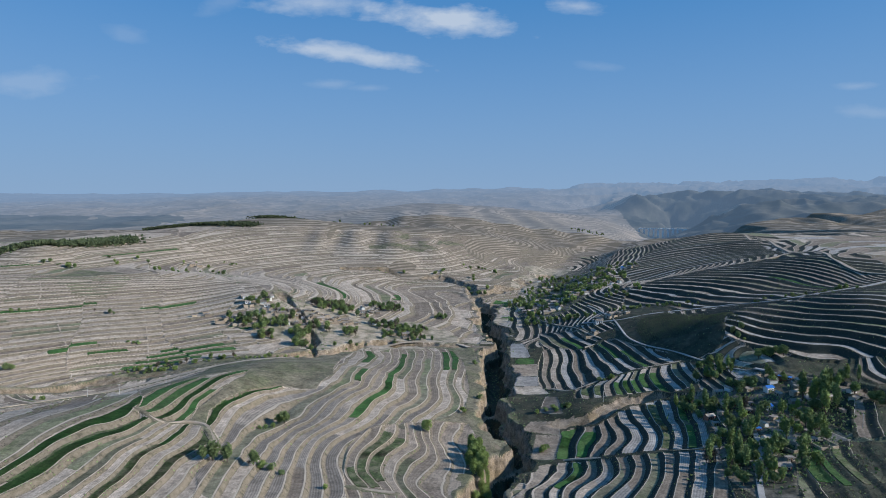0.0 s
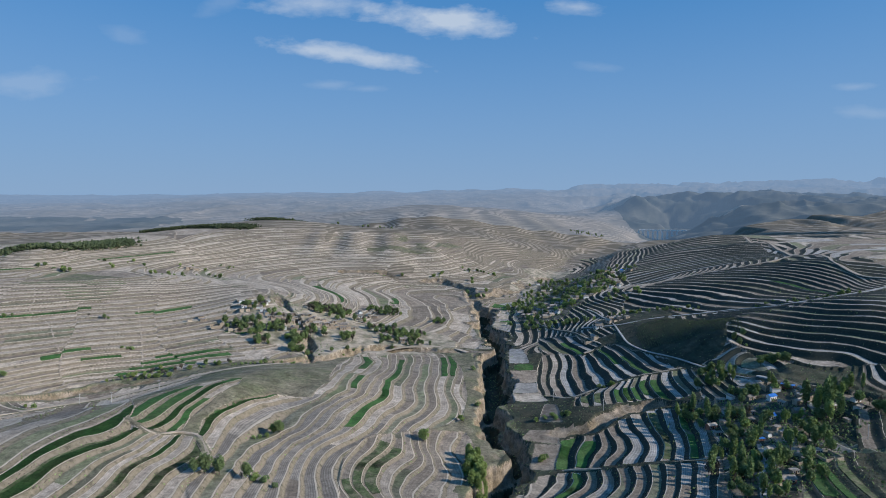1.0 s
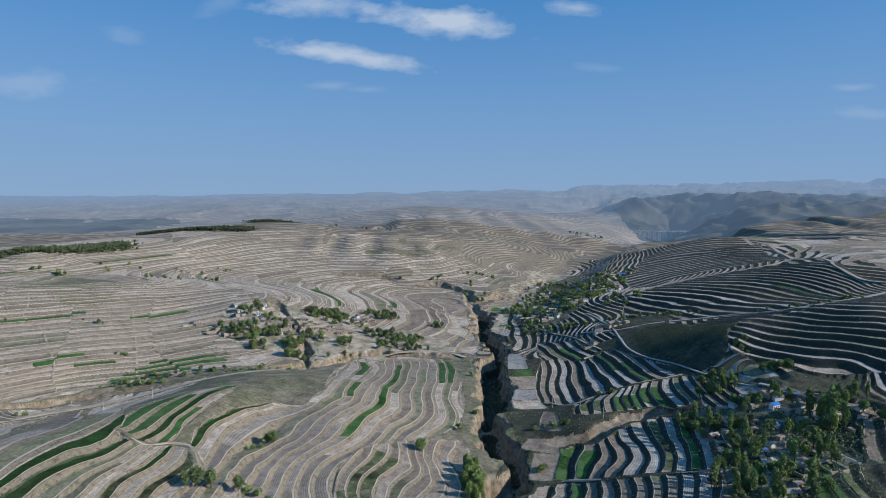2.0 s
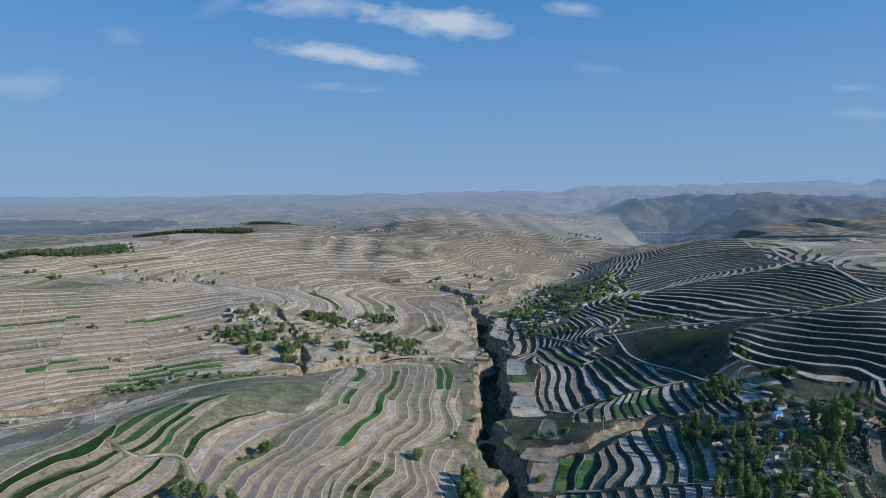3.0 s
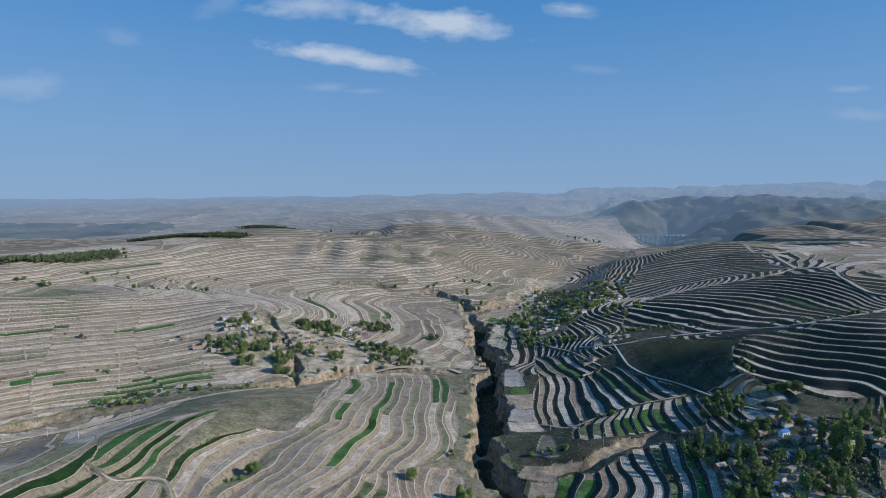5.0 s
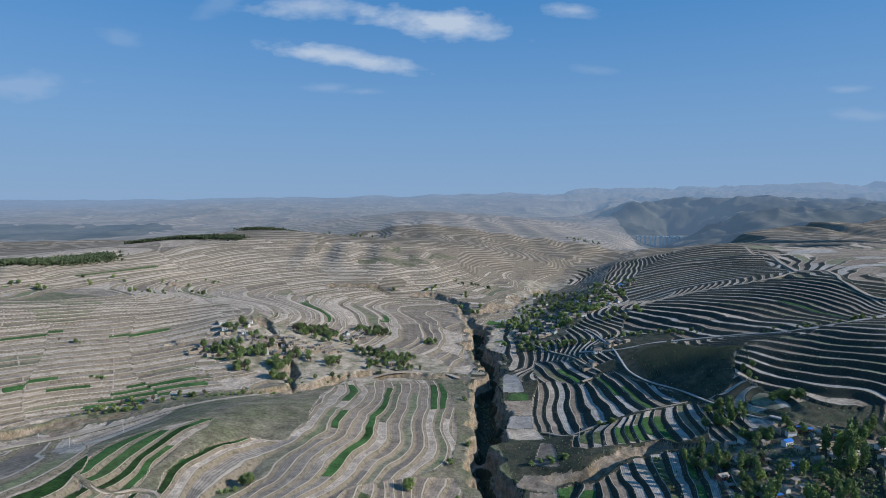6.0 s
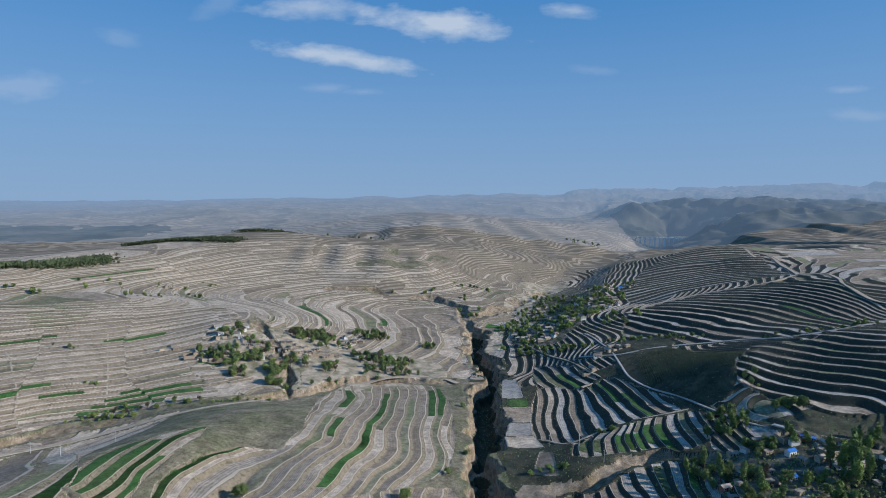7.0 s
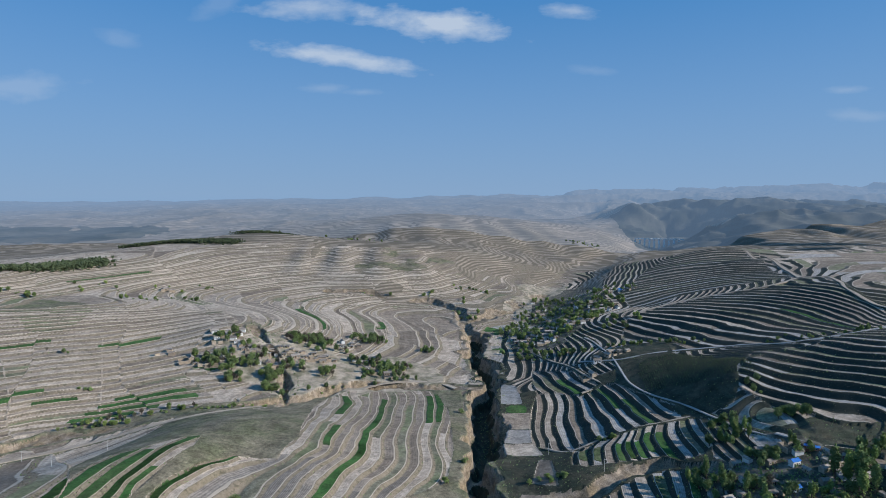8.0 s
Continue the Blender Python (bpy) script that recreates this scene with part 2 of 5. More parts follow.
# places with no terraces: x, y, radius across, radius along
PLAIN = [(-112, 462, 32, 44), (-140, 484, 34, 30), (-110, 660, 120, 60), (-40, 680, 70, 42), (200, 374, 30, 40), (176, 322, 16, 40), (152, 275, 14, 34), (220, 540, 39, 62), (205, 592, 26, 26), (150, 815, 42, 70), (195, 1010, 72, 135), (228, 1190, 62, 120), (215, 640, 45, 30)]


# blocks of terraced fields: first number, share of the bank, outline, and the rims of the strips from the lowest up
ZONES = {}


def field_zone(name, first, share, outline):
    ZONES[name] = (first, share, outline, [])


def rim(name, line, number=None):
    rims = ZONES[name][3]
    rims.append((len(rims) if number is None else number, line))


field_zone("spur_west", 1000, 0.3, [(-272, 303), (-278, 371), (-290, 419), (-290, 465), (-274, 492), (-205, 400), (-185, 365), (-175, 339), (-162, 330), (-156, 337), (-150, 344), (-139, 344), (-131, 332), (-121, 316), (-117, 312), (-122, 288), (-116, 275), (-114, 265), (-106, 234), (-186, 203)])
rim("spur_west", [(-119, 310), (-123, 295), (-125, 288), (-122, 277), (-124, 265)])
rim("spur_west", [(-126, 319), (-129, 306), (-133, 295), (-132, 284), (-134, 274), (-137, 258)])
rim("spur_west", [(-138, 336), (-135, 321), (-137, 300), (-139, 289), (-138, 277), (-141, 265), (-143, 256)])
rim("spur_west", [(-147, 340), (-142, 318), (-145, 300), (-150, 289), (-148, 275), (-151, 264), (-152, 254)])
rim("spur_west", [(-151, 342), (-149, 320), (-150, 304), (-153, 290), (-154, 278), (-155, 266), (-157, 252)])
rim("spur_west", [(-153, 313), (-157, 297), (-160, 280), (-163, 266), (-166, 250)])
rim("spur_west", [(-158, 309), (-165, 293), (-167, 278), (-170, 261), (-174, 247)])
rim("spur_west", [(-162, 330), (-165, 307), (-174, 293), (-180, 281), (-180, 267), (-185, 254), (-188, 248)])
rim("spur_west", [(-175, 329), (-175, 316), (-183, 307), (-187, 298), (-191, 286), (-193, 276), (-195, 267)])
rim("spur_west", [(-198, 385), (-191, 343), (-195, 317), (-199, 302), (-201, 288), (-201, 278), (-202, 267)])
rim("spur_west", [(-210, 355), (-206, 335), (-213, 321), (-215, 306), (-216, 287)])
rim("spur_west", [(-284, 434), (-256, 370), (-238, 326), (-235, 313)])
field_zone("spur_crest", 1020, 0.3, [(-182, 347), (-188, 377), (-188, 407), (-171, 414), (-151, 437), (-144, 440), (-141, 420), (-147, 395), (-152, 366), (-150, 350), (-156, 337), (-163, 332), (-176, 338)])
rim("spur_crest", [(-149, 395), (-155, 375), (-153, 365), (-152, 353)])
rim("spur_crest", [(-146, 427), (-154, 394), (-158, 381), (-158, 364), (-159, 344)])
rim("spur_crest", [(-162, 401), (-165, 378), (-166, 360), (-167, 339)])
rim("spur_crest", [(-177, 394), (-178, 374), (-178, 357), (-175, 339)])
rim("spur_crest", [(-190, 388), (-187, 367), (-183, 349)])
field_zone("spur_fan", 1040, 0.28, [(-139, 344), (-145, 367), (-141, 386), (-132, 402), (-118, 422), (-91, 425), (-86, 464), (-96, 563), (-88, 606), (-62, 627), (-14, 636), (9, 622), (19, 566), (21, 478), (15, 431), (-9, 407), (-39, 387), (-47, 380), (-58, 355), (-56, 328), (-51, 305), (-45, 248), (-106, 234), (-114, 265), (-116, 275), (-122, 288), (-117, 312), (-121, 316), (-131, 332)])
rim("spur_fan", [(20, 540), (16, 503), (15, 480)])
rim("spur_fan", [(16, 574), (10, 505), (9, 478), (13, 459), (11, 435)])
rim("spur_fan", [(6, 595), (7, 533), (3, 494), (4, 476), (6, 457), (4, 434), (-7, 418)])
rim("spur_fan", [(-2, 604), (-1, 531), (-5, 492), (-3, 457), (-7, 436), (-12, 417)])
rim("spur_fan", [(-16, 627), (-11, 550), (-13, 499), (-11, 457), (-15, 431), (-25, 416), (-31, 395)])
rim("spur_fan", [(-21, 622), (-19, 529), (-22, 496), (-19, 453), (-26, 425), (-37, 398), (-59, 357), (-60, 348), (-59, 335), (-54, 317), (-51, 306)])
rim("spur_fan", [(-31, 621), (-28, 548), (-30, 500), (-28, 453), (-38, 420), (-43, 399), (-62, 365), (-68, 355), (-70, 344), (-68, 327), (-62, 306)])
rim("spur_fan", [(-40, 624), (-36, 569), (-41, 494), (-40, 463), (-49, 422), (-53, 401), (-60, 379), (-73, 367), (-77, 359), (-78, 346), (-77, 331), (-71, 304)])
rim("spur_fan", [(-48, 625), (-43, 568), (-46, 504), (-46, 457), (-57, 417), (-63, 402), (-67, 379), (-75, 367), (-82, 359), (-85, 347), (-83, 327), (-82, 308)])
rim("spur_fan", [(-53, 617), (-48, 555), (-53, 485), (-56, 448), (-66, 421), (-71, 404), (-76, 380), (-83, 370), (-91, 363), (-92, 347), (-91, 329), (-89, 311)])
rim("spur_fan", [(-64, 602), (-58, 564), (-62, 506), (-63, 464), (-72, 422), (-79, 408), (-84, 384), (-93, 373), (-97, 357), (-100, 348), (-99, 327), (-98, 305)])
rim("spur_fan", [(-75, 611), (-64, 581), (-67, 509), (-67, 441), (-78, 420), (-87, 409), (-91, 381), (-99, 370), (-110, 348), (-110, 322), (-108, 299)])
rim("spur_fan", [(-80, 604), (-77, 567), (-80, 496), (-79, 452), (-85, 437), (-93, 418), (-102, 405), (-108, 391), (-118, 369), (-119, 359), (-118, 334), (-116, 312)])
rim("spur_fan", [(-91, 601), (-93, 564), (-86, 490), (-86, 445), (-91, 432), (-111, 418), (-121, 405), (-125, 393), (-130, 378), (-130, 358), (-124, 328)])
rim("spur_fan", [(-119, 415), (-130, 395), (-136, 382), (-139, 368), (-136, 346)])
rim("spur_fan", [(-122, 415), (-134, 396), (-142, 382), (-144, 364), (-142, 352)])
field_zone("spur_foot", 1070, 0.22, [(-58, 355), (-47, 380), (-32, 392), (-9, 407), (18, 413), (22, 397), (13, 321), (5, 303), (4, 253), (-45, 248), (-51, 305), (-56, 328)])
rim("spur_foot", [(12, 403), (12, 369), (10, 324)])
rim("spur_foot", [(-2, 401), (-4, 380), (0, 362), (4, 339), (3, 323)])
rim("spur_foot", [(-2, 357), (-9, 334), (-15, 316)])
rim("spur_foot", [(-10, 366), (-16, 349), (-21, 333), (-21, 319)])
rim("spur_foot", [(-15, 368), (-24, 354), (-27, 334)])
rim("spur_foot", [(-24, 376), (-29, 359), (-34, 345), (-35, 334), (-29, 314)])
rim("spur_foot", [(-30, 385), (-36, 364), (-44, 351), (-46, 331), (-31, 309)])
rim("spur_foot", [(-42, 381), (-45, 361), (-49, 353), (-48, 331), (-40, 310)])
rim("spur_foot", [(-47, 379), (-53, 359), (-56, 339), (-53, 321)])
field_zone("bank_low", 2000, 0.36, [(49, 358), (75, 362), (104, 343), (133, 332), (155, 331), (142, 296), (132, 263), (114, 222), (18, 242), (35, 301), (45, 319)])
rim("bank_low", [(53, 354), (51, 338), (48, 321)])
rim("bank_low", [(72, 362), (69, 344), (61, 334), (47, 317)])
rim("bank_low", [(80, 361), (76, 348), (67, 321), (60, 311), (55, 294)])
rim("bank_low", [(87, 360), (85, 342), (79, 326), (71, 317), (64, 313), (59, 293)])
rim("bank_low", [(94, 356), (92, 339), (89, 323), (82, 313), (73, 305), (67, 299), (65, 289)])
rim("bank_low", [(103, 349), (99, 328), (94, 311), (86, 300), (75, 290), (71, 286)])
rim("bank_low", [(110, 346), (107, 326), (102, 312), (95, 298), (85, 288), (80, 282)])
rim("bank_low", [(117, 340), (113, 320), (108, 306), (100, 291), (92, 280)])
rim("bank_low", [(126, 336), (118, 311), (111, 293), (104, 282), (98, 273)])
rim("bank_low", [(133, 333), (122, 304), (115, 288), (106, 270)])
rim("bank_low", [(142, 332), (133, 310), (126, 295), (114, 268)])
rim("bank_low", [(154, 331), (142, 304), (132, 283)])
field_zone("bank_mid", 2020, 0.38, [(85, 410), (105, 406), (118, 417), (132, 423), (151, 422), (165, 412), (168, 386), (153, 333), (134, 334), (105, 345), (76, 364), (70, 365), (79, 398)])
rim("bank_mid", [(81, 410), (79, 397), (75, 383), (71, 368)])
rim("bank_mid", [(96, 405), (96, 397), (88, 390), (85, 379), (85, 369)])
rim("bank_mid", [(105, 404), (105, 394), (105, 385), (100, 379), (95, 374), (92, 363)])
rim("bank_mid", [(112, 408), (111, 395), (112, 383), (111, 373), (106, 366), (99, 359)])
rim("bank_mid", [(122, 412), (119, 400), (121, 386), (120, 375), (116, 364), (109, 356)])
rim("bank_mid", [(131, 417), (129, 402), (130, 383), (128, 367), (122, 353), (116, 341)])
rim("bank_mid", [(141, 413), (140, 398), (139, 381), (136, 364), (130, 348), (123, 337)])
rim("bank_mid", [(152, 410), (148, 393), (146, 376), (143, 363), (135, 345)])
rim("bank_mid", [(159, 404), (153, 384), (150, 363), (146, 350), (139, 334)])
field_zone("bank_fan", 2040, 0.46, [(92, 570), (100, 593), (115, 590), (134, 576), (152, 581), (156, 583), (166, 574), (180, 528), (197, 483), (171, 480), (157, 479), (143, 475), (108, 461), (96, 469), (88, 484), (80, 490), (85, 536)])
rim("bank_fan", [(96, 566), (91, 544), (87, 515), (87, 498)])
rim("bank_fan", [(105, 563), (99, 546), (92, 513), (93, 492)])
rim("bank_fan", [(114, 565), (108, 545), (104, 514), (102, 477)])
rim("bank_fan", [(123, 565), (118, 542), (115, 510), (112, 473)])
rim("bank_fan", [(133, 563), (129, 537), (127, 507), (124, 472)])
rim("bank_fan", [(140, 578), (142, 549), (143, 512), (140, 474)])
rim("bank_fan", [(149, 576), (151, 544), (152, 507), (151, 474)])
rim("bank_fan", [(156, 578), (159, 548), (160, 511), (162, 475)])
rim("bank_fan", [(165, 571), (168, 544), (171, 514), (173, 479)])
rim("bank_fan", [(176, 545), (178, 522), (181, 495), (186, 477)])
rim("bank_fan", [(186, 512), (190, 499), (196, 483)])
field_zone("bank_tips", 2060, 0.4, [(110, 680), (154, 601), (156, 585), (152, 581), (134, 576), (115, 590), (100, 593), (100, 621)])
rim("bank_tips", [(110, 642), (111, 604), (116, 592)])
rim("bank_tips", [(121, 637), (121, 608), (129, 589)])
rim("bank_tips", [(130, 621), (134, 599), (141, 580)])
rim("bank_tips", [(141, 608), (148, 587)])
field_zone("bank_mound", 2080, 0.4, [(98, 441), (105, 467), (116, 487), (133, 474), (156, 476), (170, 477), (197, 479), (191, 435), (178, 425), (164, 425), (146, 429), (123, 435), (106, 434)])
rim("bank_mound", [(125, 477), (113, 472), (105, 454)])
rim("bank_mound", [(131, 473), (120, 463), (114, 444)])
rim("bank_mound", [(136, 471), (126, 460), (121, 441)])
rim("bank_mound", [(140, 470), (131, 457), (128, 439)])
rim("bank_mound", [(146, 470), (138, 456), (136, 440)])
rim("bank_mound", [(150, 471), (144, 458), (143, 440)])
rim("bank_mound", [(156, 472), (150, 458), (149, 437)])
rim("bank_mound", [(164, 472), (159, 458), (158, 435)])
rim("bank_mound", [(174, 475), (168, 457), (167, 433)])
rim("bank_mound", [(182, 475), (177, 456), (176, 432)])
rim("bank_mound", [(189, 475), (185, 456), (182, 432)])
field_zone("east_upper", 3000, 0.5, [(269, 412), (282, 421), (315, 407), (289, 363), (283, 379), (263, 386), (260, 395)])
rim("east_upper", [(282, 417), (270, 410), (263, 398), (263, 389)])
rim("east_upper", [(286, 416), (276, 406), (270, 394), (272, 386)])
rim("east_upper", [(290, 416), (281, 405), (278, 392), (279, 384)])
rim("east_upper", [(294, 415), (287, 402), (286, 388)])
rim("east_upper", [(300, 413), (297, 401), (298, 389)])
field_zone("east_mid", 3020, 0.5, [(250, 365), (279, 359), (255, 310), (222, 319)])
rim("east_mid", [(249, 358), (236, 340), (227, 322)])
rim("east_mid", [(259, 357), (248, 338), (239, 321)])
rim("east_mid", [(269, 352), (258, 333), (249, 317)])
field_zone("east_low", 3040, 0.5, [(191, 320), (217, 316), (255, 303), (192, 214), (141, 224), (163, 268)])
rim("east_low", [(191, 317), (183, 299), (173, 274)])
rim("east_low", [(200, 319), (190, 301), (184, 282), (181, 268)])
rim("east_low", [(204, 311), (198, 296), (192, 278), (189, 261)])
rim("east_low", [(214, 309), (206, 291), (198, 267), (195, 254)])
rim("east_low", [(222, 303), (215, 282), (206, 260)])
rim("east_low", [(232, 300), (224, 276)])
field_zone("lower_slope", 5000, 0.55, [(226, 491), (244, 512), (270, 546), (283, 538), (306, 526), (331, 538), (370, 552), (422, 539), (327, 384), (291, 417), (263, 423), (241, 459)])
rim("lower_slope", [(229, 489), (233, 478), (244, 464), (256, 438), (266, 427), (280, 425)])
rim("lower_slope", [(235, 493), (243, 480), (257, 464), (272, 445), (290, 434), (295, 417)])
rim("lower_slope", [(241, 500), (250, 485), (264, 470), (279, 451), (296, 438)])
rim("lower_slope", [(247, 508), (260, 488), (275, 474), (289, 459), (306, 440), (316, 427)])
rim("lower_slope", [(259, 524), (270, 497), (285, 476), (301, 459), (322, 436)])
rim("lower_slope", [(276, 520), (286, 494), (300, 472), (315, 455), (327, 442)])
rim("lower_slope", [(291, 519), (300, 486), (314, 466), (331, 449)])
rim("lower_slope", [(307, 515), (314, 481), (336, 456)])
rim("lower_slope", [(321, 521), (324, 482), (341, 463)])
field_zone("sunny_slope", 800, 0.17, [(-620, 680), (-544, 741), (-389, 778), (-261, 809), (-223, 757), (-221, 684), (-233, 627), (-178, 573), (-201, 556), (-236, 552), (-275, 545), (-330, 508), (-350, 478), (-400, 450), (-640, 540)])
rim("sunny_slope", [(-355, 421), (-350, 468), (-345, 502), (-327, 526), (-276, 545), (-239, 554), (-204, 559)], 0)
rim("sunny_slope", [(-392, 466), (-372, 500), (-337, 539), (-283, 570), (-223, 600)], 3)
rim("sunny_slope", [(-419, 500), (-392, 528), (-352, 561), (-295, 596), (-236, 634)], 6)
rim("sunny_slope", [(-455, 545), (-423, 572), (-377, 602), (-321, 638), (-273, 670), (-236, 690)], 10)
rim("sunny_slope", [(-492, 591), (-457, 619), (-407, 652), (-343, 685), (-301, 723), (-247, 743)], 14)
rim("sunny_slope", [(-533, 643), (-490, 666), (-434, 697), (-370, 740), (-261, 809)], 19)
rim("sunny_slope", [(-583, 704), (-530, 723), (-446, 753), (-358, 790)], 24)
field_zone("hill_back", 4200, 0.5, [(300, 1000), (420, 1240), (540, 1370), (640, 1370), (643, 1245), (534, 1017), (502, 936), (485, 856), (426, 873), (379, 893), (340, 890), (290, 810), (278, 893)])
rim("hill_back", [(303, 886), (352, 905), (395, 889), (430, 877)], 0)
rim("hill_back", [(318, 955), (365, 964), (417, 958), (461, 922), (483, 871)], 3.4)
rim("hill_back", [(331, 1023), (392, 1034), (444, 1021), (482, 984), (499, 947)], 6.8)
rim("hill_back", [(353, 1126), (416, 1127), (465, 1094), (507, 1056), (527, 1018)], 10.2)
rim("hill_back", [(465, 1232), (523, 1206), (575, 1170), (568, 1088)], 13.6)
rim("hill_back", [(483, 1310), (540, 1302), (583, 1292), (622, 1273)], 17)
# level plots beside the gorge: kind of ground, outline
PLOTS = [
    (1, [(72, 640), (84, 628), (84, 576), (65, 580)]),
    (8, [(65, 578), (88, 574), (89, 560), (64, 560)]),
    (3, [(64, 559), (89, 558), (83, 526), (64, 526)]),
    (1, [(64, 525), (83, 524), (80, 498), (59, 496)]),
    (0, [(57, 494), (81, 496), (84, 471), (52, 474)]),
    (3, [(80, 461), (87, 455), (85, 420), (70, 428)]),
    (3, [(62, 419), (82, 413), (79, 398), (54, 406)]),
    (0, [(63, 400), (80, 397), (69, 365), (54, 367)]),
    (3, [(62, 723), (76, 727), (75, 684), (61, 678)]),
    (7, [(58, 791), (86, 787), (79, 758), (58, 753)]),
]


HILL_STRIPS = [(464, 822, 15), (441, 711, 15), (437, 654, 15), (429, 607, 15), (408, 801, 13), (418, 704, 13), (426, 646, 13), (417, 597, 13), (361, 829, 10.5), (390, 738, 10.5), (405, 670, 10.5),
               (409, 619, 10.5), (324, 833, 8), (357, 740, 8), (379, 681, 8), (385, 621, 8), (271, 791, 3.8), (311, 713, 3.8), (328, 642, 3.8), (339, 587, 3.8), (246, 759, 1), (269, 689, 1), (279, 611, 1)]
hill_phase = make_spline(HILL_STRIPS, 0.0004)
ZONE_PHASE = {name: make_spline([(x, y, i) for i, line in z[3] for x, y in line], 0.0003) for name, z in ZONES.items()}
HILL = [(200, 640), (229, 618), (279, 592), (306, 557), (355, 549), (417, 574), (450, 600), (440, 625), (440, 660), (452, 705), (474, 745), (503, 815), (484, 838), (419, 805), (356, 814), (294, 811), (240, 782), (215, 720)]
# roads and tracks: kind, line, width, label, whether it follows every step
ROADS = [
    ("road", [(181, 751), (186, 718), (180, 645), (178, 618), (176, 590), (175, 560), (182, 527), (196, 497), (205, 465), (210, 438), (220, 416)], 1.7, "pale concrete village road along the terraced slope", False),
    ("road", [(180, 342), (173, 320), (161, 299), (148, 272), (139, 251)], 3.0, "narrow grey village street between trees and houses", False),
    ("road", [(220, 420), (228, 409), (233, 401), (232, 390), (230, 376), (230, 368)], 3.0, "narrow grey village street between trees and houses", False),
    ("road", [(150, 646), (183, 620), (229, 614), (279, 587), (306, 552), (355, 544), (417, 569), (470, 600)], 3.6, "pale concrete road at the foot of the terraced hill", False),
    ("earth_track", [(240, 786), (294, 815), (356, 818), (419, 809), (484, 843)], 3.6, "pale earth track across the dark terraces", False),
    ("earth_track", [(484, 843), (501, 815), (470, 740), (448, 700), (437, 654), (437, 620), (460, 580)], 4.0, "pale earth track along the crest of the hill", False),
    ("earth_track", [(484, 843), (530, 960), (575, 1080), (600, 1180), (640, 1290)], 4.5, "pale earth track along the crest of the hill", False),
]
ROADS += [
    ("earth_track", [(-290, 359), (-303, 430), (-295, 468), (-265, 490), (-229, 505), (-195, 520), (-165, 538), (-133, 572), (-104, 600), (-85, 624), (-51, 646), (4, 656), (28, 642)], 5.0, "pale trodden earth track below the spur", False),
    ("earth_track", [(-175, 339), (-161, 330), (-155, 334), (-150, 344), (-139, 344), (-131, 332), (-123, 319), (-118, 310)], 1.7, "narrow pale farm track between terraces", False),
    ("earth_track", [(47, 355), (61, 361), (75, 362), (104, 343), (133, 332), (155, 331), (161, 330)], 2.0, "pale farm track between two flights of terraces", False),
    ("earth_track", [(88, 481), (98, 469), (109, 467), (124, 472), (143, 475), (157, 479), (171, 480), (197, 482), (198, 474)], 1.5, "grassy path along a terrace edge", False),
    ("earth_track", [(136, 575), (152, 581), (157, 584), (147, 610), (137, 673), (122, 739), (117, 751)], 2.0, "pale path winding down to the fields", False),
    ("earth_track", [(-49, 306), (-37, 305), (-25, 304)], 2.0, "narrow pale farm track between terraces", False),
]
ROADS += [
    ("earth_track", [(-489, 732), (-457, 685), (-443, 655), (-410, 632), (-374, 587), (-347, 553), (-339, 537), (-324, 518)], 1.1, "narrow pale farm track across the fields", True),
    ("earth_track", [(-350, 702), (-324, 652), (-301, 609), (-282, 571), (-273, 552)], 1.1, "narrow pale farm track across the fields", True),
    ("earth_track", [(-275, 850), (-244, 775), (-223, 724)], 1.2, "narrow pale farm track across the fields", True),
    ("earth_track", [(-355, 1162), (-318, 1087), (-271, 1020)], 1.4, "narrow pale farm track across the fields", True),
    ("earth_track", [(-100, 640), (-92, 660), (-70, 668), (-62, 690), (-90, 705), (-150, 690), (-200, 690)], 2.6, "pale village lane between adobe yards", False),
]


def inside(x, y, poly):
    r = np.zeros(x.shape, bool)
    for (ax, ay), (bx, by) in zip(poly, poly[1:] + poly[:1]):
        if ay != by:
            r ^= ((ay > y) != (by > y)) & (x < (bx - ax) * (y - ay) / (by - ay) + ax)
    return r


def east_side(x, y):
    """The side of the valley that turns from the sun and keeps its grass and scrub; its shade is put into darker
    colours.
    """
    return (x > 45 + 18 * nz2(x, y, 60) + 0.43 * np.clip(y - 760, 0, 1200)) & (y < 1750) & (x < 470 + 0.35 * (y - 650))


def field_block(x, y):
    """Number of the block of fields on the slopes, block by block across the hill."""
    return np.floor((0.85 * x + 0.5 * y + 22 * nz1(x, y, 110)) / 75) + 40 * np.floor((y - 0.35 * x + 30 * nz2(x, y, 140)) / 170)


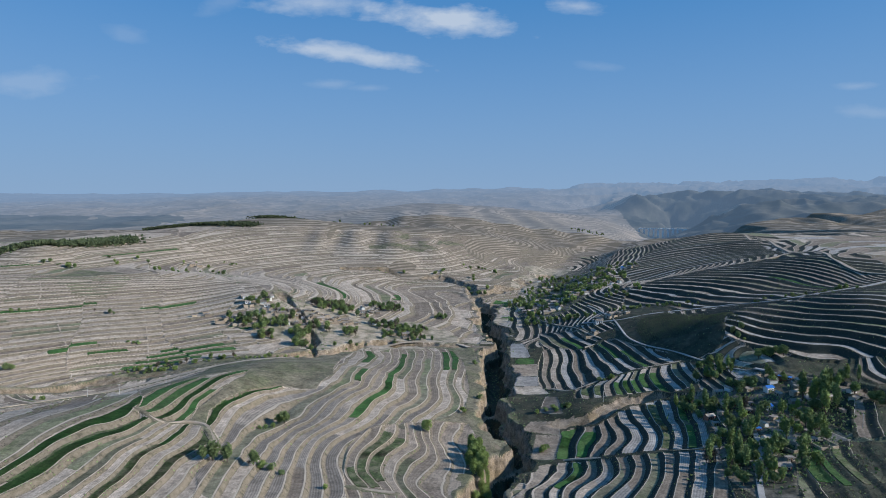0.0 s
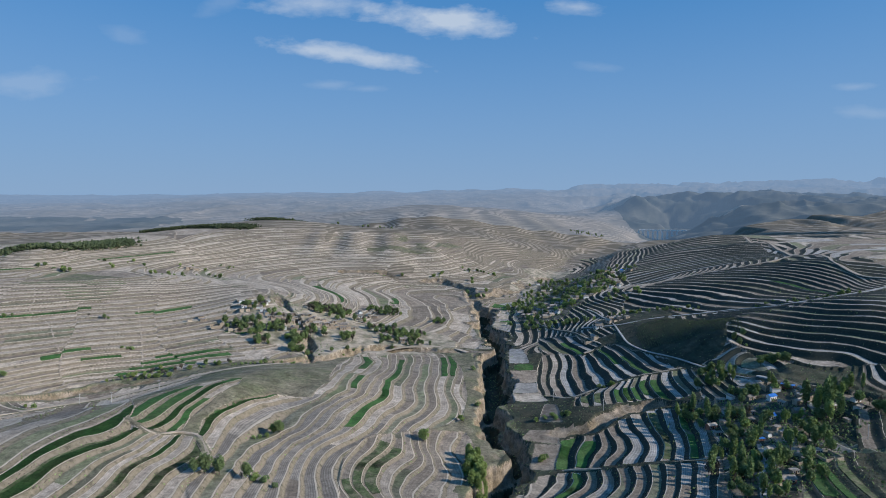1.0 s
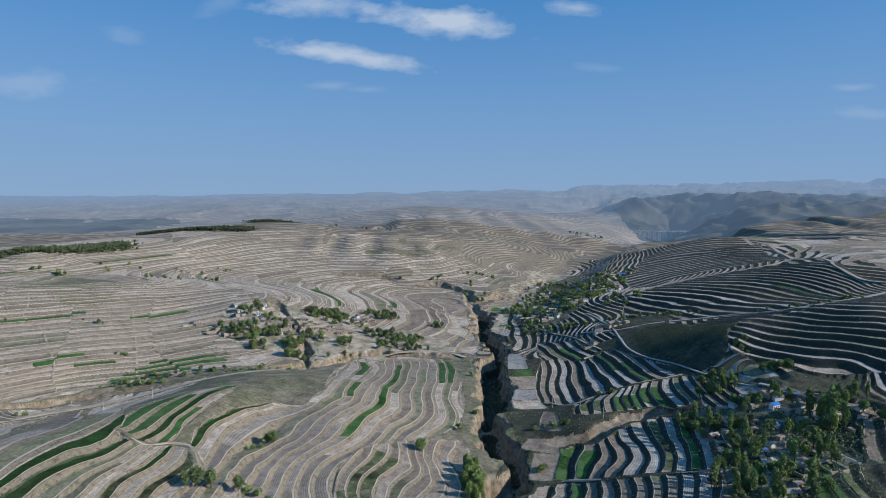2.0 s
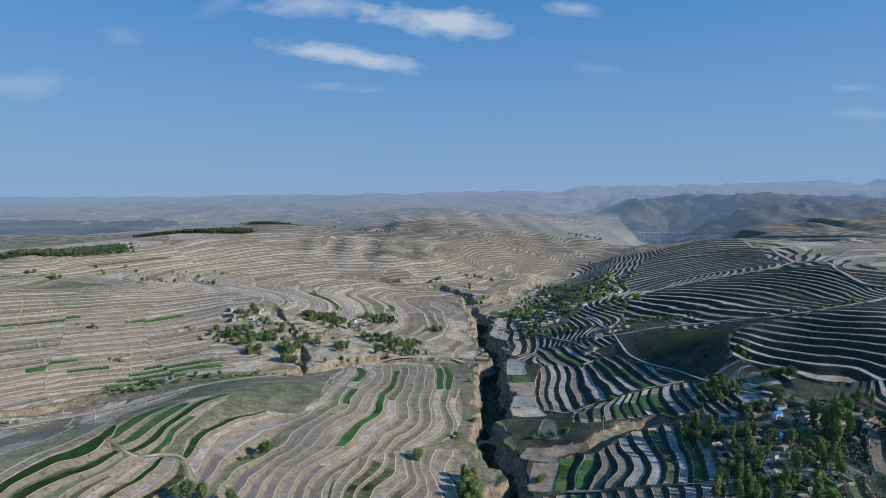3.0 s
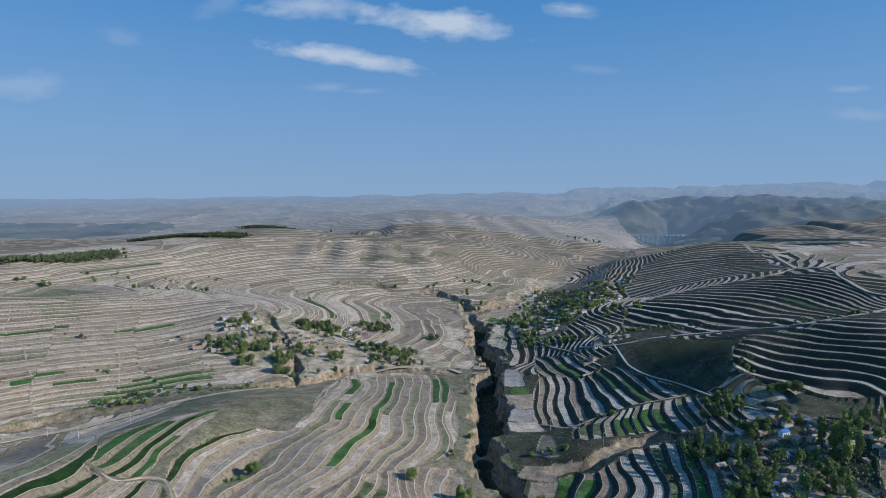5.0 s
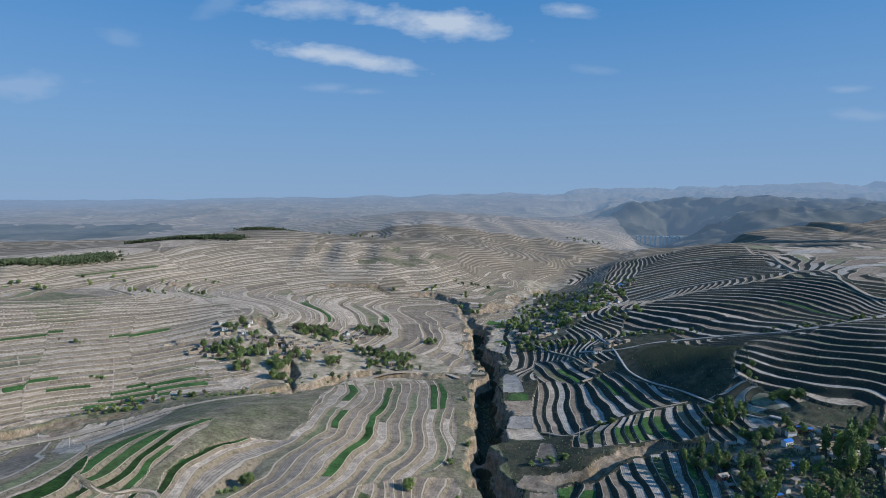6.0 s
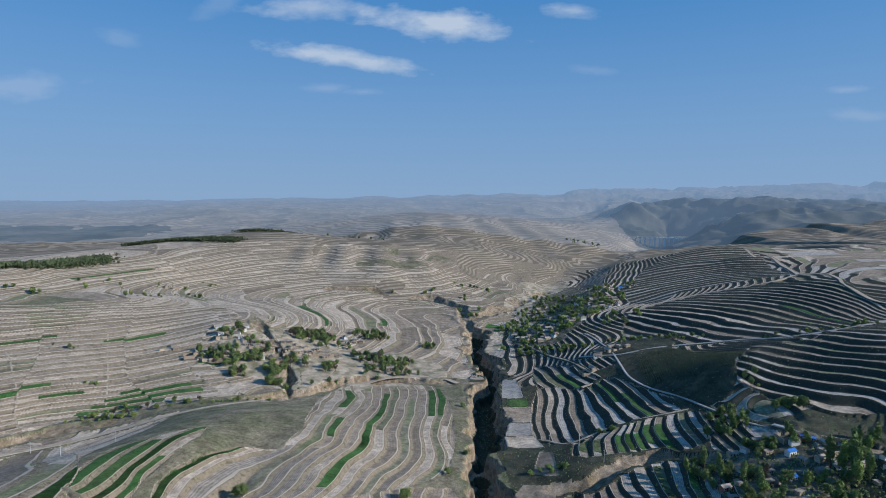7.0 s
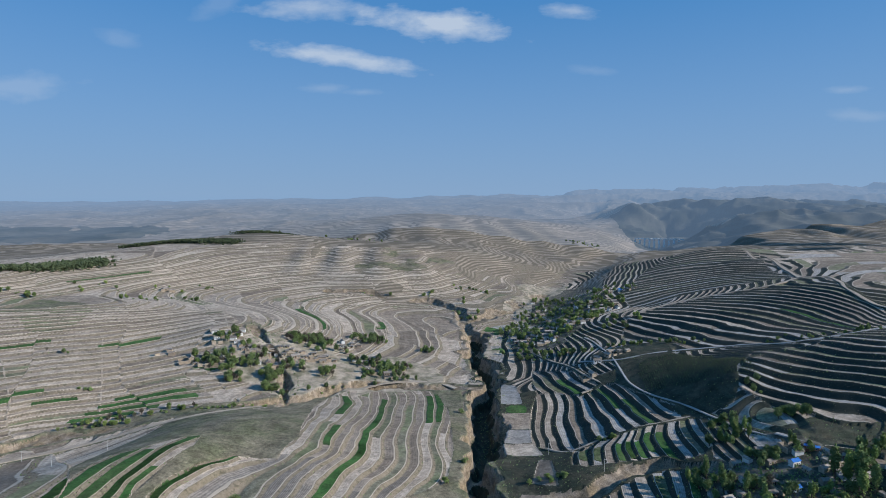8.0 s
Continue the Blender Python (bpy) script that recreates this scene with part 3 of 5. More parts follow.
def terraces(x, y, h):
    """Stepped height, the step's number, how much of it is riser (0 to 1) and how far the steps hold."""
    keep = np.ones(x.shape)
    for cx, cy, rx, ry in PLAIN:
        r = np.hypot((x - cx) / rx, (y - cy) / ry) + 0.35 * nz1(x, y, 35) + 0.15 * nz2(x, y, 12)
        keep = np.minimum(keep, smooth(0.85, 1.0, r))
    keep = keep * (1 - smooth(1380, 1430, y + 0.25 * np.clip(-x, -400, 400)))
    for name, line, width, label, low_lying in ROADS:
        if not low_lying:
            xs, yy = [p[0] for p in line], [p[1] for p in line]
            m = (x > min(xs) - 9) & (x < max(xs) + 9) & (y > min(yy) - 9) & (y < max(yy) + 9)
            keep[m] = np.minimum(keep[m], smooth(width * 0.7, width * 0.7 + 2.5, line_dist(x[m], y[m], line)[0]))
    wob = 0.9 * nz2(x, y, 130) + 0.35 * nz1(x, y, 38) + 0.12 * nz3(x, y, 14)
    step = np.full(x.shape, STEP) - 0.2 * smooth(40, -10, x) * (1 - smooth(900, 1300, y)) + 0.8 * smooth(205, 240, x) * (1 - smooth(530, 590, y))
    ph = (h + wob) / step
    # on the sunny slope the strips of one block of fields do not meet those of the next, and differ in width
    blk = field_block(x, y)
    chance = np.modf(np.abs(np.sin(blk * 12.9898) * 43758.5453))[0]
    sunny = ~east_side(x, y) & (x < 500) & (y < 1400)
    ph = np.where(sunny, ph + chance + 0.3 * np.sin(2.3 * ph + 6 * chance), ph)
    spur = (x < 32) & (x > -260) & (y > 200) & (y < np.interp(x, (-260, -215, -140, -80, 40), (520, 538, 552, 616, 632)))
    bank = (x > 45) & (y > 200) & (y < 600) & (x < np.interp(y, (200, 300, 345, 410, 470, 600), (140, 142, 160, 178, 200, 185)))
    share = np.full(x.shape, np.nan)
    mapped = np.zeros(x.shape, bool)
    blocks = [(first, part_, outline, ZONE_PHASE[name]) for name, (first, part_, outline, rims) in ZONES.items()] + [(4000, 0.54, HILL, hill_phase)]
    for first, part_, outline, phase in blocks:
        xs, yy = [p[0] for p in outline], [p[1] for p in outline]
        near = np.nonzero((x > min(xs)) & (x < max(xs)) & (y > min(yy)) & (y < max(yy)) & ~mapped)[0]
        some = near[inside(x[near], y[near], outline)]
        u, v, e = x[some], y[some], 4.0
        mapped[some] = True
        ph[some] = first + 1 + phase(u, v) + (0.05 if first < 4000 else 0.15) * nz1(u, v, 30) + 0.05 * nz3(u, v, 9)
        share[some] = part_
        if first < 900:
            ph[some] += chance[some]
        # a step is as high as the hill rises from one strip to the next, so that the fields lie level
        gx, gy = (phase(u + e, v) - phase(u - e, v)) / (2 * e), (phase(u, v + e) - phase(u, v - e)) / (2 * e)
        hx, hy = (spline(u + e, v) - spline(u - e, v)) / (2 * e), (spline(u, v + e) - spline(u, v - e)) / (2 * e)
        low = 0.6 if first < 1900 else 1.3
        step[some] = np.clip((gx * hx + gy * hy) / (gx * gx + gy * gy + 1e-5), low, 5.0)
    for i, (sort, outline) in enumerate(PLOTS):
        some = inside(x, y, outline)
        ph[some], step[some], share[some], mapped[some] = 2500.5 + i, 0.6, 0.2, True
    keep[((spur & (x > -200)) | bank) & ~mapped] = 0.0
    n = np.floor(ph)
    return n, ph - n, keep, step, share


def row_gap(y):
    """Spacing of the ground's grid along y."""
    y = np.clip(y, 300, 6000)
    return np.where(y < 1450, 0.85 * (y / 350) ** 1.1, 4.06 * (y / 1450) ** 1.6)


def land(x, y):
    h = base_height(x, y)
    e = 1.5
    slope = np.hypot(base_height(x + e, y) - h, base_height(x, y + e) - h) / e
    n, f, keep, step, share = terraces(x, y, h)
    dep, near = cuts(x, y)
    keep = keep * (1 - near)
    row = row_gap(y)
    keep = keep * np.where(np.isnan(share), smooth(1.2, 2.2, step / (slope + 0.01) / row), 1.0)
    east = smooth(40, 90, x)
    run = np.maximum(1.4 + 4.6 * east * smooth(440, 560, y) + 1.4 * east + 0.0022 * np.clip(y - 420, 0, 1200) * (1 - east), 1.25 * row)
    width = np.clip(slope * run / step, 0.19 + 0.09 * east, 0.3 + 0.36 * east)    # share of the step that is riser
    width = np.where(np.isnan(share), width, share)
    edge = np.clip(slope * np.maximum(0.9, 0.9 * row) / step, 0.08, 0.3) * (1 - 0.6 * east)
    edge = np.where((n >= 990) & (n < 1100), 0.1, edge)
    edge = np.where(y > 1200, 0.0, edge)
    rise = smooth(0, 1, (f - (1 - width)) / width)
    stepped = h + step * (rise - f)
    z = h + (stepped - h) * keep - dep
    riser = np.where((f > 1 - width), 1.0, 0.0) * (keep > 0.4)
    lip = np.where((f < edge), 1.0, 0.0) * keep
    return z, h, n, f, riser, keep, dep, near, slope, lip, n + f, width * (keep > 0.4), edge * (keep > 0.4)


def grid_lines():
    ys = [235.0]
    while ys[-1] < 4880:
        ys.append(ys[-1] + float(row_gap(ys[-1])))
    back = 235 - np.cumsum(np.concatenate([np.full(130, 2.8), np.linspace(5, 90, 32)]))
    ys = np.concatenate([back[::-1], ys])
    u = np.linspace(-1, 1, 960)
    side = 1 + np.cumsum(np.linspace(0.004, 0.25, 36))
    return ys, np.concatenate([-side[::-1], u, side])


ys, us = grid_lines()
half = 0.80 * np.maximum(ys, 235.0) + 10
X = np.clip(us[None, :] * half[:, None], -5200, 5200)
Y = np.repeat(ys[:, None], len(us), 1)
Z, H, NSTEP, FSTEP, RISER, KEEP, DEP, NEAR, SLOPE, LIP, PHASE, BANK, EDGE = (a.reshape(X.shape) for a in land(X.ravel(), Y.ravel()))


def ground_at(x, y):
    """Height of the finished ground."""
    x, y = np.atleast_1d(np.asarray(x, np.float64)), np.atleast_1d(np.asarray(y, np.float64))
    r = np.clip(np.searchsorted(ys, y) - 1, 0, len(ys) - 2)
    fy = (y - ys[r]) / (ys[r + 1] - ys[r])
    u = x / (half[r] * (1 - fy) + half[r + 1] * fy)
    c = np.clip(np.searchsorted(us, u) - 1, 0, len(us) - 2)
    fx = (u - us[c]) / (us[c + 1] - us[c])
    return (Z[r, c] * (1 - fx) + Z[r, c + 1] * fx) * (1 - fy) + (Z[r + 1, c] * (1 - fx) + Z[r + 1, c + 1] * fx) * fy


# ---- materials ----
def material(name, colour, rough=0.95, vary=0.25, sizes=(0.35, 6.0), bump=0.3, tone=None, second=None, patch=30.0, random_=0.0, metal=0.0, furrow=0.0, lines=6.0):
    """A rough natural surface: base colour, two scales of change, a second colour in patches and fine relief."""
    m = bpy.data.materials.new(name)
    m.use_nodes = True
    nt = m.node_tree
    N, L = nt.nodes.new, nt.links.new
    b = nt.nodes["Principled BSDF"]
    b.inputs["Roughness"].default_value, b.inputs["Metallic"].default_value = rough, metal
    b.inputs["Specular IOR Level"].default_value = 0.2
    geo = N("ShaderNodeNewGeometry")
    col = N("ShaderNodeRGB").outputs[0]
    col.default_value = (*colour, 1)

    def noise(size, detail=4.0):
        n = N("ShaderNodeTexNoise")
        n.inputs["Scale"].default_value, n.inputs["Detail"].default_value = 1 / size, detail
        L(geo.outputs["Position"], n.inputs["Vector"])
        return n.outputs[0]

    def blend(fac, a, c, mode="MIX"):
        n = N("ShaderNodeMix")
        n.data_type, n.blend_type = "RGBA", mode
        L(fac, n.inputs[0]) if not isinstance(fac, float) else setattr(n.inputs[0], "default_value", fac)
        for s, v in ((6, a), (7, c)):
            if isinstance(v, tuple):
                n.inputs[s].default_value = (*v, 1)
            else:
                L(v, n.inputs[s])
        return n.outputs[2]

    def ranged(v, a, c, lo, hi):
        n = N("ShaderNodeMapRange")
        L(v, n.inputs[0])
        for i, q in ((1, a), (2, c), (3, lo), (4, hi)):
            n.inputs[i].default_value = q
        return n.outputs[0]

    if second:
        col = blend(ranged(noise(patch, 6.0), 0.42, 0.62, 0.0, 1.0), col, second)
    scale = None
    for i, s in enumerate(sizes):
        v = ranged(noise(s, 5.0), 0.3, 0.7, 1 - vary * (1 if i else 0.8), 1 + vary * (1 if i else 0.8))
        mul = N("ShaderNodeVectorMath")
        mul.operation = "SCALE"
        L(col, mul.inputs[0])
        L(v, mul.inputs["Scale"])
        col = mul.outputs[0]
    if tone:
        att = N("ShaderNodeAttribute")
        att.attribute_name = "tone"
        v = ranged(att.outputs["Fac"], 0.0, 1.0, 1 - tone, 1 + tone)
        mul = N("ShaderNodeVectorMath")
        mul.operation = "SCALE"
        L(col, mul.inputs[0])
        L(v, mul.inputs["Scale"])
        col = mul.outputs[0]
    if furrow:
        att = N("ShaderNodeAttribute")
        att.attribute_name = "phase"
        wave = N("ShaderNodeMath")
        wave.operation = "MULTIPLY"
        L(att.outputs["Fac"], wave.inputs[0])
        wave.inputs[1].default_value = lines * 2 * math.pi
        sine = N("ShaderNodeMath")
        sine.operation = "SINE"
        L(wave.outputs[0], sine.inputs[0])
        mul = N("ShaderNodeVectorMath")
        mul.operation = "SCALE"
        L(col, mul.inputs[0])
        L(ranged(sine.outputs[0], -1.0, 1.0, 1 - furrow, 1 + furrow), mul.inputs["Scale"])
        col = mul.outputs[0]
    if random_:
        info = N("ShaderNodeObjectInfo")
        v = ranged(info.outputs["Random"], 0.0, 1.0, 1 - random_, 1 + random_)
        mul = N("ShaderNodeVectorMath")
        mul.operation = "SCALE"
        L(col, mul.inputs[0])
        L(v, mul.inputs["Scale"])
        col = mul.outputs[0]
    L(col, b.inputs["Base Color"])
    if bump:
        bp = N("ShaderNodeBump")
        bp.inputs["Strength"].default_value, bp.inputs["Distance"].default_value = bump, sizes[0]
        L(noise(sizes[0], 6.0), bp.inputs["Height"])
        L(bp.outputs[0], b.inputs["Normal"])
    return m


M_SOIL = material("bare_soil", (0.36, 0.298, 0.235), tone=0.34, vary=0.30, sizes=(0.7, 2.4, 9.0), furrow=0.06, lines=5.0, second=(0.31, 0.25, 0.192), patch=45)
M_FILM = material("mulched_soil", (0.29, 0.266, 0.238), tone=0.24, furrow=0.16, lines=7.0, vary=0.24, sizes=(0.7, 2.4, 7.0), rough=0.9)
M_RIDGED = material("ridged_grey_soil", (0.245, 0.208, 0.17), tone=0.2, furrow=0.2, lines=7.0, vary=0.24, sizes=(0.7, 2.4, 7.0))
M_BROWN = material("moist_brown_soil", (0.235, 0.185, 0.14), tone=0.25, vary=0.28, sizes=(0.7, 2.4, 8.0), furrow=0.08, lines=5.0, second=(0.29, 0.235, 0.18), patch=35)
M_FALLOW = material("fallow_grass", (0.175, 0.16, 0.11), tone=0.25, vary=0.3, sizes=(0.7, 2.4, 8.0), second=(0.15, 0.16, 0.085), patch=25)
M_CLIFF = material("loess_cliff", (0.25, 0.2, 0.15), vary=0.45, sizes=(0.8, 5.0), second=(0.22, 0.17, 0.11), patch=9, bump=0.8)
M_SCRUB = material("scrub_slope", (0.18, 0.158, 0.11), vary=0.35, sizes=(0.8, 2.4, 10.0), second=(0.13, 0.13, 0.075), patch=22, bump=0.6)
M_YARD = material("village_earth", (0.39, 0.325, 0.25), vary=0.25, sizes=(0.8, 7.0), second=(0.18, 0.165, 0.11), patch=12)
M_WHEAT = material("young_wheat", (0.042, 0.108, 0.028), vary=0.35, sizes=(1.4, 7.0), second=(0.062, 0.11, 0.035), patch=16, random_=0.15)


def banded(m, bank, step, share=0.42):
    """Narrow terraces too far off to tell apart: banks along the contours of the hill."""
    nt = m.node_tree
    b = nt.nodes["Principled BSDF"]
    N, L = nt.nodes.new, nt.links.new
    geo, sep, nz = N("ShaderNodeNewGeometry"), N("ShaderNodeSeparateXYZ"), N("ShaderNodeTexNoise")
    L(geo.outputs["Position"], sep.inputs[0])
    L(geo.outputs["Position"], nz.inputs["Vector"])
    nz.inputs["Scale"].default_value, nz.inputs["Detail"].default_value = 1 / 260, 3.0
    def mth(op, a, c):
        n = N("ShaderNodeMath")
        n.operation = op
        for i, v in ((0, a), (1, c)):
            if isinstance(v, (int, float)):
                n.inputs[i].default_value = v
            else:
                L(v, n.inputs[i])
        return n.outputs[0]
    ph = mth("FRACT", mth("ADD", mth("DIVIDE", sep.outputs[2], step), mth("MULTIPLY", nz.outputs[0], 9.0)), 0.0)
    edge = N("ShaderNodeMapRange")
    L(mth("ABSOLUTE", mth("SUBTRACT", ph, 0.5), 0.0), edge.inputs[0])
    for i, v in ((1, share / 2 - 0.05), (2, share / 2 + 0.05), (3, 1.0), (4, 0.0)):
        edge.inputs[i].default_value = v
    old = b.inputs["Base Color"].links[0].from_socket
    mix = N("ShaderNodeMix")
    mix.data_type = "RGBA"
    L(edge.outputs[0], mix.inputs[0])
    L(old, mix.inputs[6])
    mix.inputs[7].default_value = (*bank, 1)
    L(mix.outputs[2], b.inputs["Base Color"])
    return m


def far_material(name, colour, second, bank=None):
    """The hills of the distance, with the haze of the air painted in as blue emission."""
    m = material(name, colour, vary=0.2, sizes=(30.0, 160.0), second=second, patch=140, bump=0, tone=0.10)
    if bank:
        banded(m, bank, 4.5)
    nt = m.node_tree
    b = nt.nodes["Principled BSDF"]
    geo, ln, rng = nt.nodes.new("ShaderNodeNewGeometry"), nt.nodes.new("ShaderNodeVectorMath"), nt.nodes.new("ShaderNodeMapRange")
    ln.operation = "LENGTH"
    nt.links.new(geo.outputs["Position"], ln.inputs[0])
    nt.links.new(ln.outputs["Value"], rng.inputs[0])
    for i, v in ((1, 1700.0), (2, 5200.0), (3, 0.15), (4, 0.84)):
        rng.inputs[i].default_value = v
    # haze put into the material: more blue glow with distance
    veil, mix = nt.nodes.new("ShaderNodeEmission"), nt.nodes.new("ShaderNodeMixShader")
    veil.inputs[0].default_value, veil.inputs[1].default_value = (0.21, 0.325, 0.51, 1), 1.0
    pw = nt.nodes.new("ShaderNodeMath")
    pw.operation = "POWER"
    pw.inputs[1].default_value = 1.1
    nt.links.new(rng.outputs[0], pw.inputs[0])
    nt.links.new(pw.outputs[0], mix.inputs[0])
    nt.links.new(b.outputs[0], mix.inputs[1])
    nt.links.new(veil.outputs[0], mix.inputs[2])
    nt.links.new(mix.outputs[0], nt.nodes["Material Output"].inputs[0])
    return m


# the second is far scrub with slope and cloud shade put into its colour
FAR_MATS = [far_material("far_fields", (0.31, 0.255, 0.2), (0.215, 0.18, 0.135), (0.19, 0.158, 0.118)), far_material("far_shaded_scrub", (0.10, 0.095, 0.075), (0.05, 0.055, 0.042))]
M_HILLS = banded(material("hill_fields", (0.285, 0.235, 0.182), vary=0.25, sizes=(6.0, 40.0), second=(0.2, 0.168, 0.125), patch=90, tone=0.12, bump=0), (0.14, 0.117, 0.085), 3.6, 0.5)
# dark grass of the side away from the sun, its shade mixed into the colour
M_SHADY = material("shaded_grass_bank", (0.042, 0.05, 0.033), tone=0.15, vary=0.35, sizes=(0.9, 5.0), second=(0.075, 0.07, 0.047), patch=11, bump=0.6)
# shaded copy of the village earth: the shade is in the base colour
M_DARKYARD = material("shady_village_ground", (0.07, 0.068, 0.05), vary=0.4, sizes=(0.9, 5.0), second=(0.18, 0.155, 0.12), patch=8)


def add_banks(m):
    """The bank between two terraces and its trodden upper edge, along the steps of the ground."""
    nt = m.node_tree
    b = nt.nodes["Principled BSDF"]
    N, L = nt.nodes.new, nt.links.new

    def attr(name):
        n = N("ShaderNodeAttribute")
        n.attribute_name = name
        return n.outputs["Fac"]

    def mth(op, a, c=0.0):
        n = N("ShaderNodeMath")
        n.operation = op
        for i, v in ((0, a), (1, c)):
            if isinstance(v, (int, float)):
                n.inputs[i].default_value = v
            else:
                L(v, n.inputs[i])
        return n.outputs[0]

    def step(v, at, soft):
        n = N("ShaderNodeMapRange")
        L(v, n.inputs[0])
        L(mth("SUBTRACT", at, soft), n.inputs[1])
        L(mth("ADD", at, soft), n.inputs[2])
        return n.outputs[0]

    def blend(fac, a, c):
        n = N("ShaderNodeMix")
        n.data_type = "RGBA"
        L(fac, n.inputs[0])
        for s_, v in ((6, a), (7, c)):
            if isinstance(v, tuple):
                n.inputs[s_].default_value = (*v, 1)
            else:
                L(v, n.inputs[s_])
        return n.outputs[2]

    def noise(size, lo, hi):
        n, r = N("ShaderNodeTexNoise"), N("ShaderNodeMapRange")
        geo = N("ShaderNodeNewGeometry")
        L(geo.outputs["Position"], n.inputs["Vector"])
        n.inputs["Scale"].default_value, n.inputs["Detail"].default_value = 1 / size, 6.0
        L(n.outputs[0], r.inputs[0])
        r.inputs[1].default_value, r.inputs[2].default_value, r.inputs[3].default_value, r.inputs[4].default_value = 0.35, 0.65, lo, hi
        return r.outputs[0]

    f = mth("FRACT", attr("phase"))
    bank = step(mth("ADD", f, mth("MULTIPLY", noise(1.6, -1.0, 1.0), 0.02)), mth("SUBTRACT", 1.0, attr("bank_width")), 0.015)
    edge = mth("SUBTRACT", 1.0, step(f, attr("edge_width"), 0.015))
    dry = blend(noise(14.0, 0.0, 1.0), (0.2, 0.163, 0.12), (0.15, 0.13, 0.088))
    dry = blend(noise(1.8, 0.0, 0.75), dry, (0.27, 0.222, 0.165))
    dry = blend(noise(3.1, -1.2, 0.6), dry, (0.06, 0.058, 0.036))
    # banks turned from the sun: dark grass plus shade painted into the colour
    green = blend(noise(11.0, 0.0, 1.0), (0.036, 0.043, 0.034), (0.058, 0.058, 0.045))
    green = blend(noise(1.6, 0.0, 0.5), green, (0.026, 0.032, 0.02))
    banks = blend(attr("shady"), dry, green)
    old = b.inputs["Base Color"].links[0].from_socket
    lip = blend(noise(12.0, 0.0, 1.0), (0.52, 0.435, 0.34), (0.41, 0.34, 0.265))
    col = blend(mth("MULTIPLY", edge, mth("GREATER_THAN", attr("edge_width"), 0.005)), old, lip)
    col = blend(bank, col, banks)
    L(col, b.inputs["Base Color"])


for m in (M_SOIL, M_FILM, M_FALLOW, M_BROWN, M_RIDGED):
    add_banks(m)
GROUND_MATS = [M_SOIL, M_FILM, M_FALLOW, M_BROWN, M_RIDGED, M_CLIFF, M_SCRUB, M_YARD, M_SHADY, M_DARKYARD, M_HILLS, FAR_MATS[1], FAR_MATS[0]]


# ---- ground ----
def cell(a):
    """Value in the middle of each grid cell."""
    return 0.25 * (a[:-1, :-1] + a[1:, :-1] + a[:-1, 1:] + a[1:, 1:])


def hashed(*ks):
    v = np.zeros(ks[0].shape)
    for i, k in enumerate(ks):
        v = v + k * (12.9898 + 65.137 * i)
    return np.modf(np.abs(np.sin(v) * 43758.5453))[0]


CX, CY = cell(X), cell(Y)
STEPS = NSTEP[:-1, :-1]
seg_x = np.floor((CX + 25 * nz1(CX, CY, 120)) / (85 + 0.1 * CY) + STEPS * 0.37)
seg_y = np.floor((CY + 25 * nz2(CX, CY, 120)) / 150 + STEPS * 0.21)
flat_field = (STEPS >= 2500) & (STEPS < 2600)
slope_field = ~east_side(CX, CY) & (CX < 500) & (CY < 1400) & (STEPS < 990)
seg_x[slope_field], seg_y[slope_field] = field_block(CX[slope_field], CY[slope_field]), 0
seg_x[flat_field], seg_y[flat_field] = 0, 0
spur_field = (STEPS >= 990) & (STEPS < 1100)
seg_x[spur_field], seg_y[spur_field] = 0, np.floor((CY[spur_field] + 0.4 * CX[spur_field] + 20 * nz1(CX[spur_field], CY[spur_field], 90)) / 130 + STEPS[spur_field] * 0.37)
PICK = hashed(STEPS, seg_x, seg_y)
TONE = hashed(STEPS + 3, seg_x + 7, seg_y + 1)
right = smooth(60, 110, CX) * (1 - smooth(900, 1300, CY))
kind = np.zeros(CX.shape, np.int32)
kind[PICK < 0.5 * right] = 1
kind[PICK > np.where(slope_field, 0.93, 0.86)] = 2
brown_share = 0.12 + 0.2 * right
brown_share[(STEPS >= 3900) | ((CX > 260) & (CY > 560) & (CY < 1500))] = 0.5
brown_share[(CX > -130) & (CX < 32) & (CY < 500)] = 0.4
brown_share[(CX > -150) & (CX < 420) & (CY > 640) & ~east_side(CX, CY)] = 0.68
brown_share[(CX > -60) & (CX < 45) & (CY > 420) & (CY < 640)] = 0.62
kind[(TONE < brown_share) & np.isin(kind, (0, 1))] = 3
fall = nz1.fbm(CX, CY, 150, 3)
kind[(fall > 0.8) & (PICK > 0.35) & (CY < 1000)] = 2
kind[(cell(KEEP) < 0.5)] = 6
kind[(CY > 850) & (CX > -200) & (CX < 600) & (nz2.fbm(CX, CY, 110, 4) > 0.85) & ~east_side(CX, CY)] = 6
village = np.zeros(CX.shape, bool)
for cx, cy, rx, ry in ((-115, 665, 120, 70), (158, 285, 20, 48), (205, 372, 42, 55), (150, 815, 50, 80), (195, 1010, 80, 145), (228, 1190, 70, 130), (-20, 690, 70, 40)):
    village |= (np.hypot((CX - cx) / rx, (CY - cy) / ry) < 1) & (cell(KEEP) < 0.5)
kind[(cell(KEEP) < 0.5) & (CY > 760)] = 10
kind[(CX > -90) & (CX < 32) & (CY < 400) & (PICK > 0.76) & np.isin(kind, (0, 1))] = 2
# ridge turned from the sun; its shade is painted by a darker material
dark_hill = (CX > 480 + 0.13 * CY + 60 * nz1(CX, CY, 150)) & (CY > 1950) & (CY < 3150) & (nz2(CX, CY, 380) + 0.3 * nz3(CX, CY, 60) > -0.75)
kind[village] = 7
# east side swaps to darker copies of its ground that carry the shade
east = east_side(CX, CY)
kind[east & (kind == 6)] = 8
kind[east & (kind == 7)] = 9
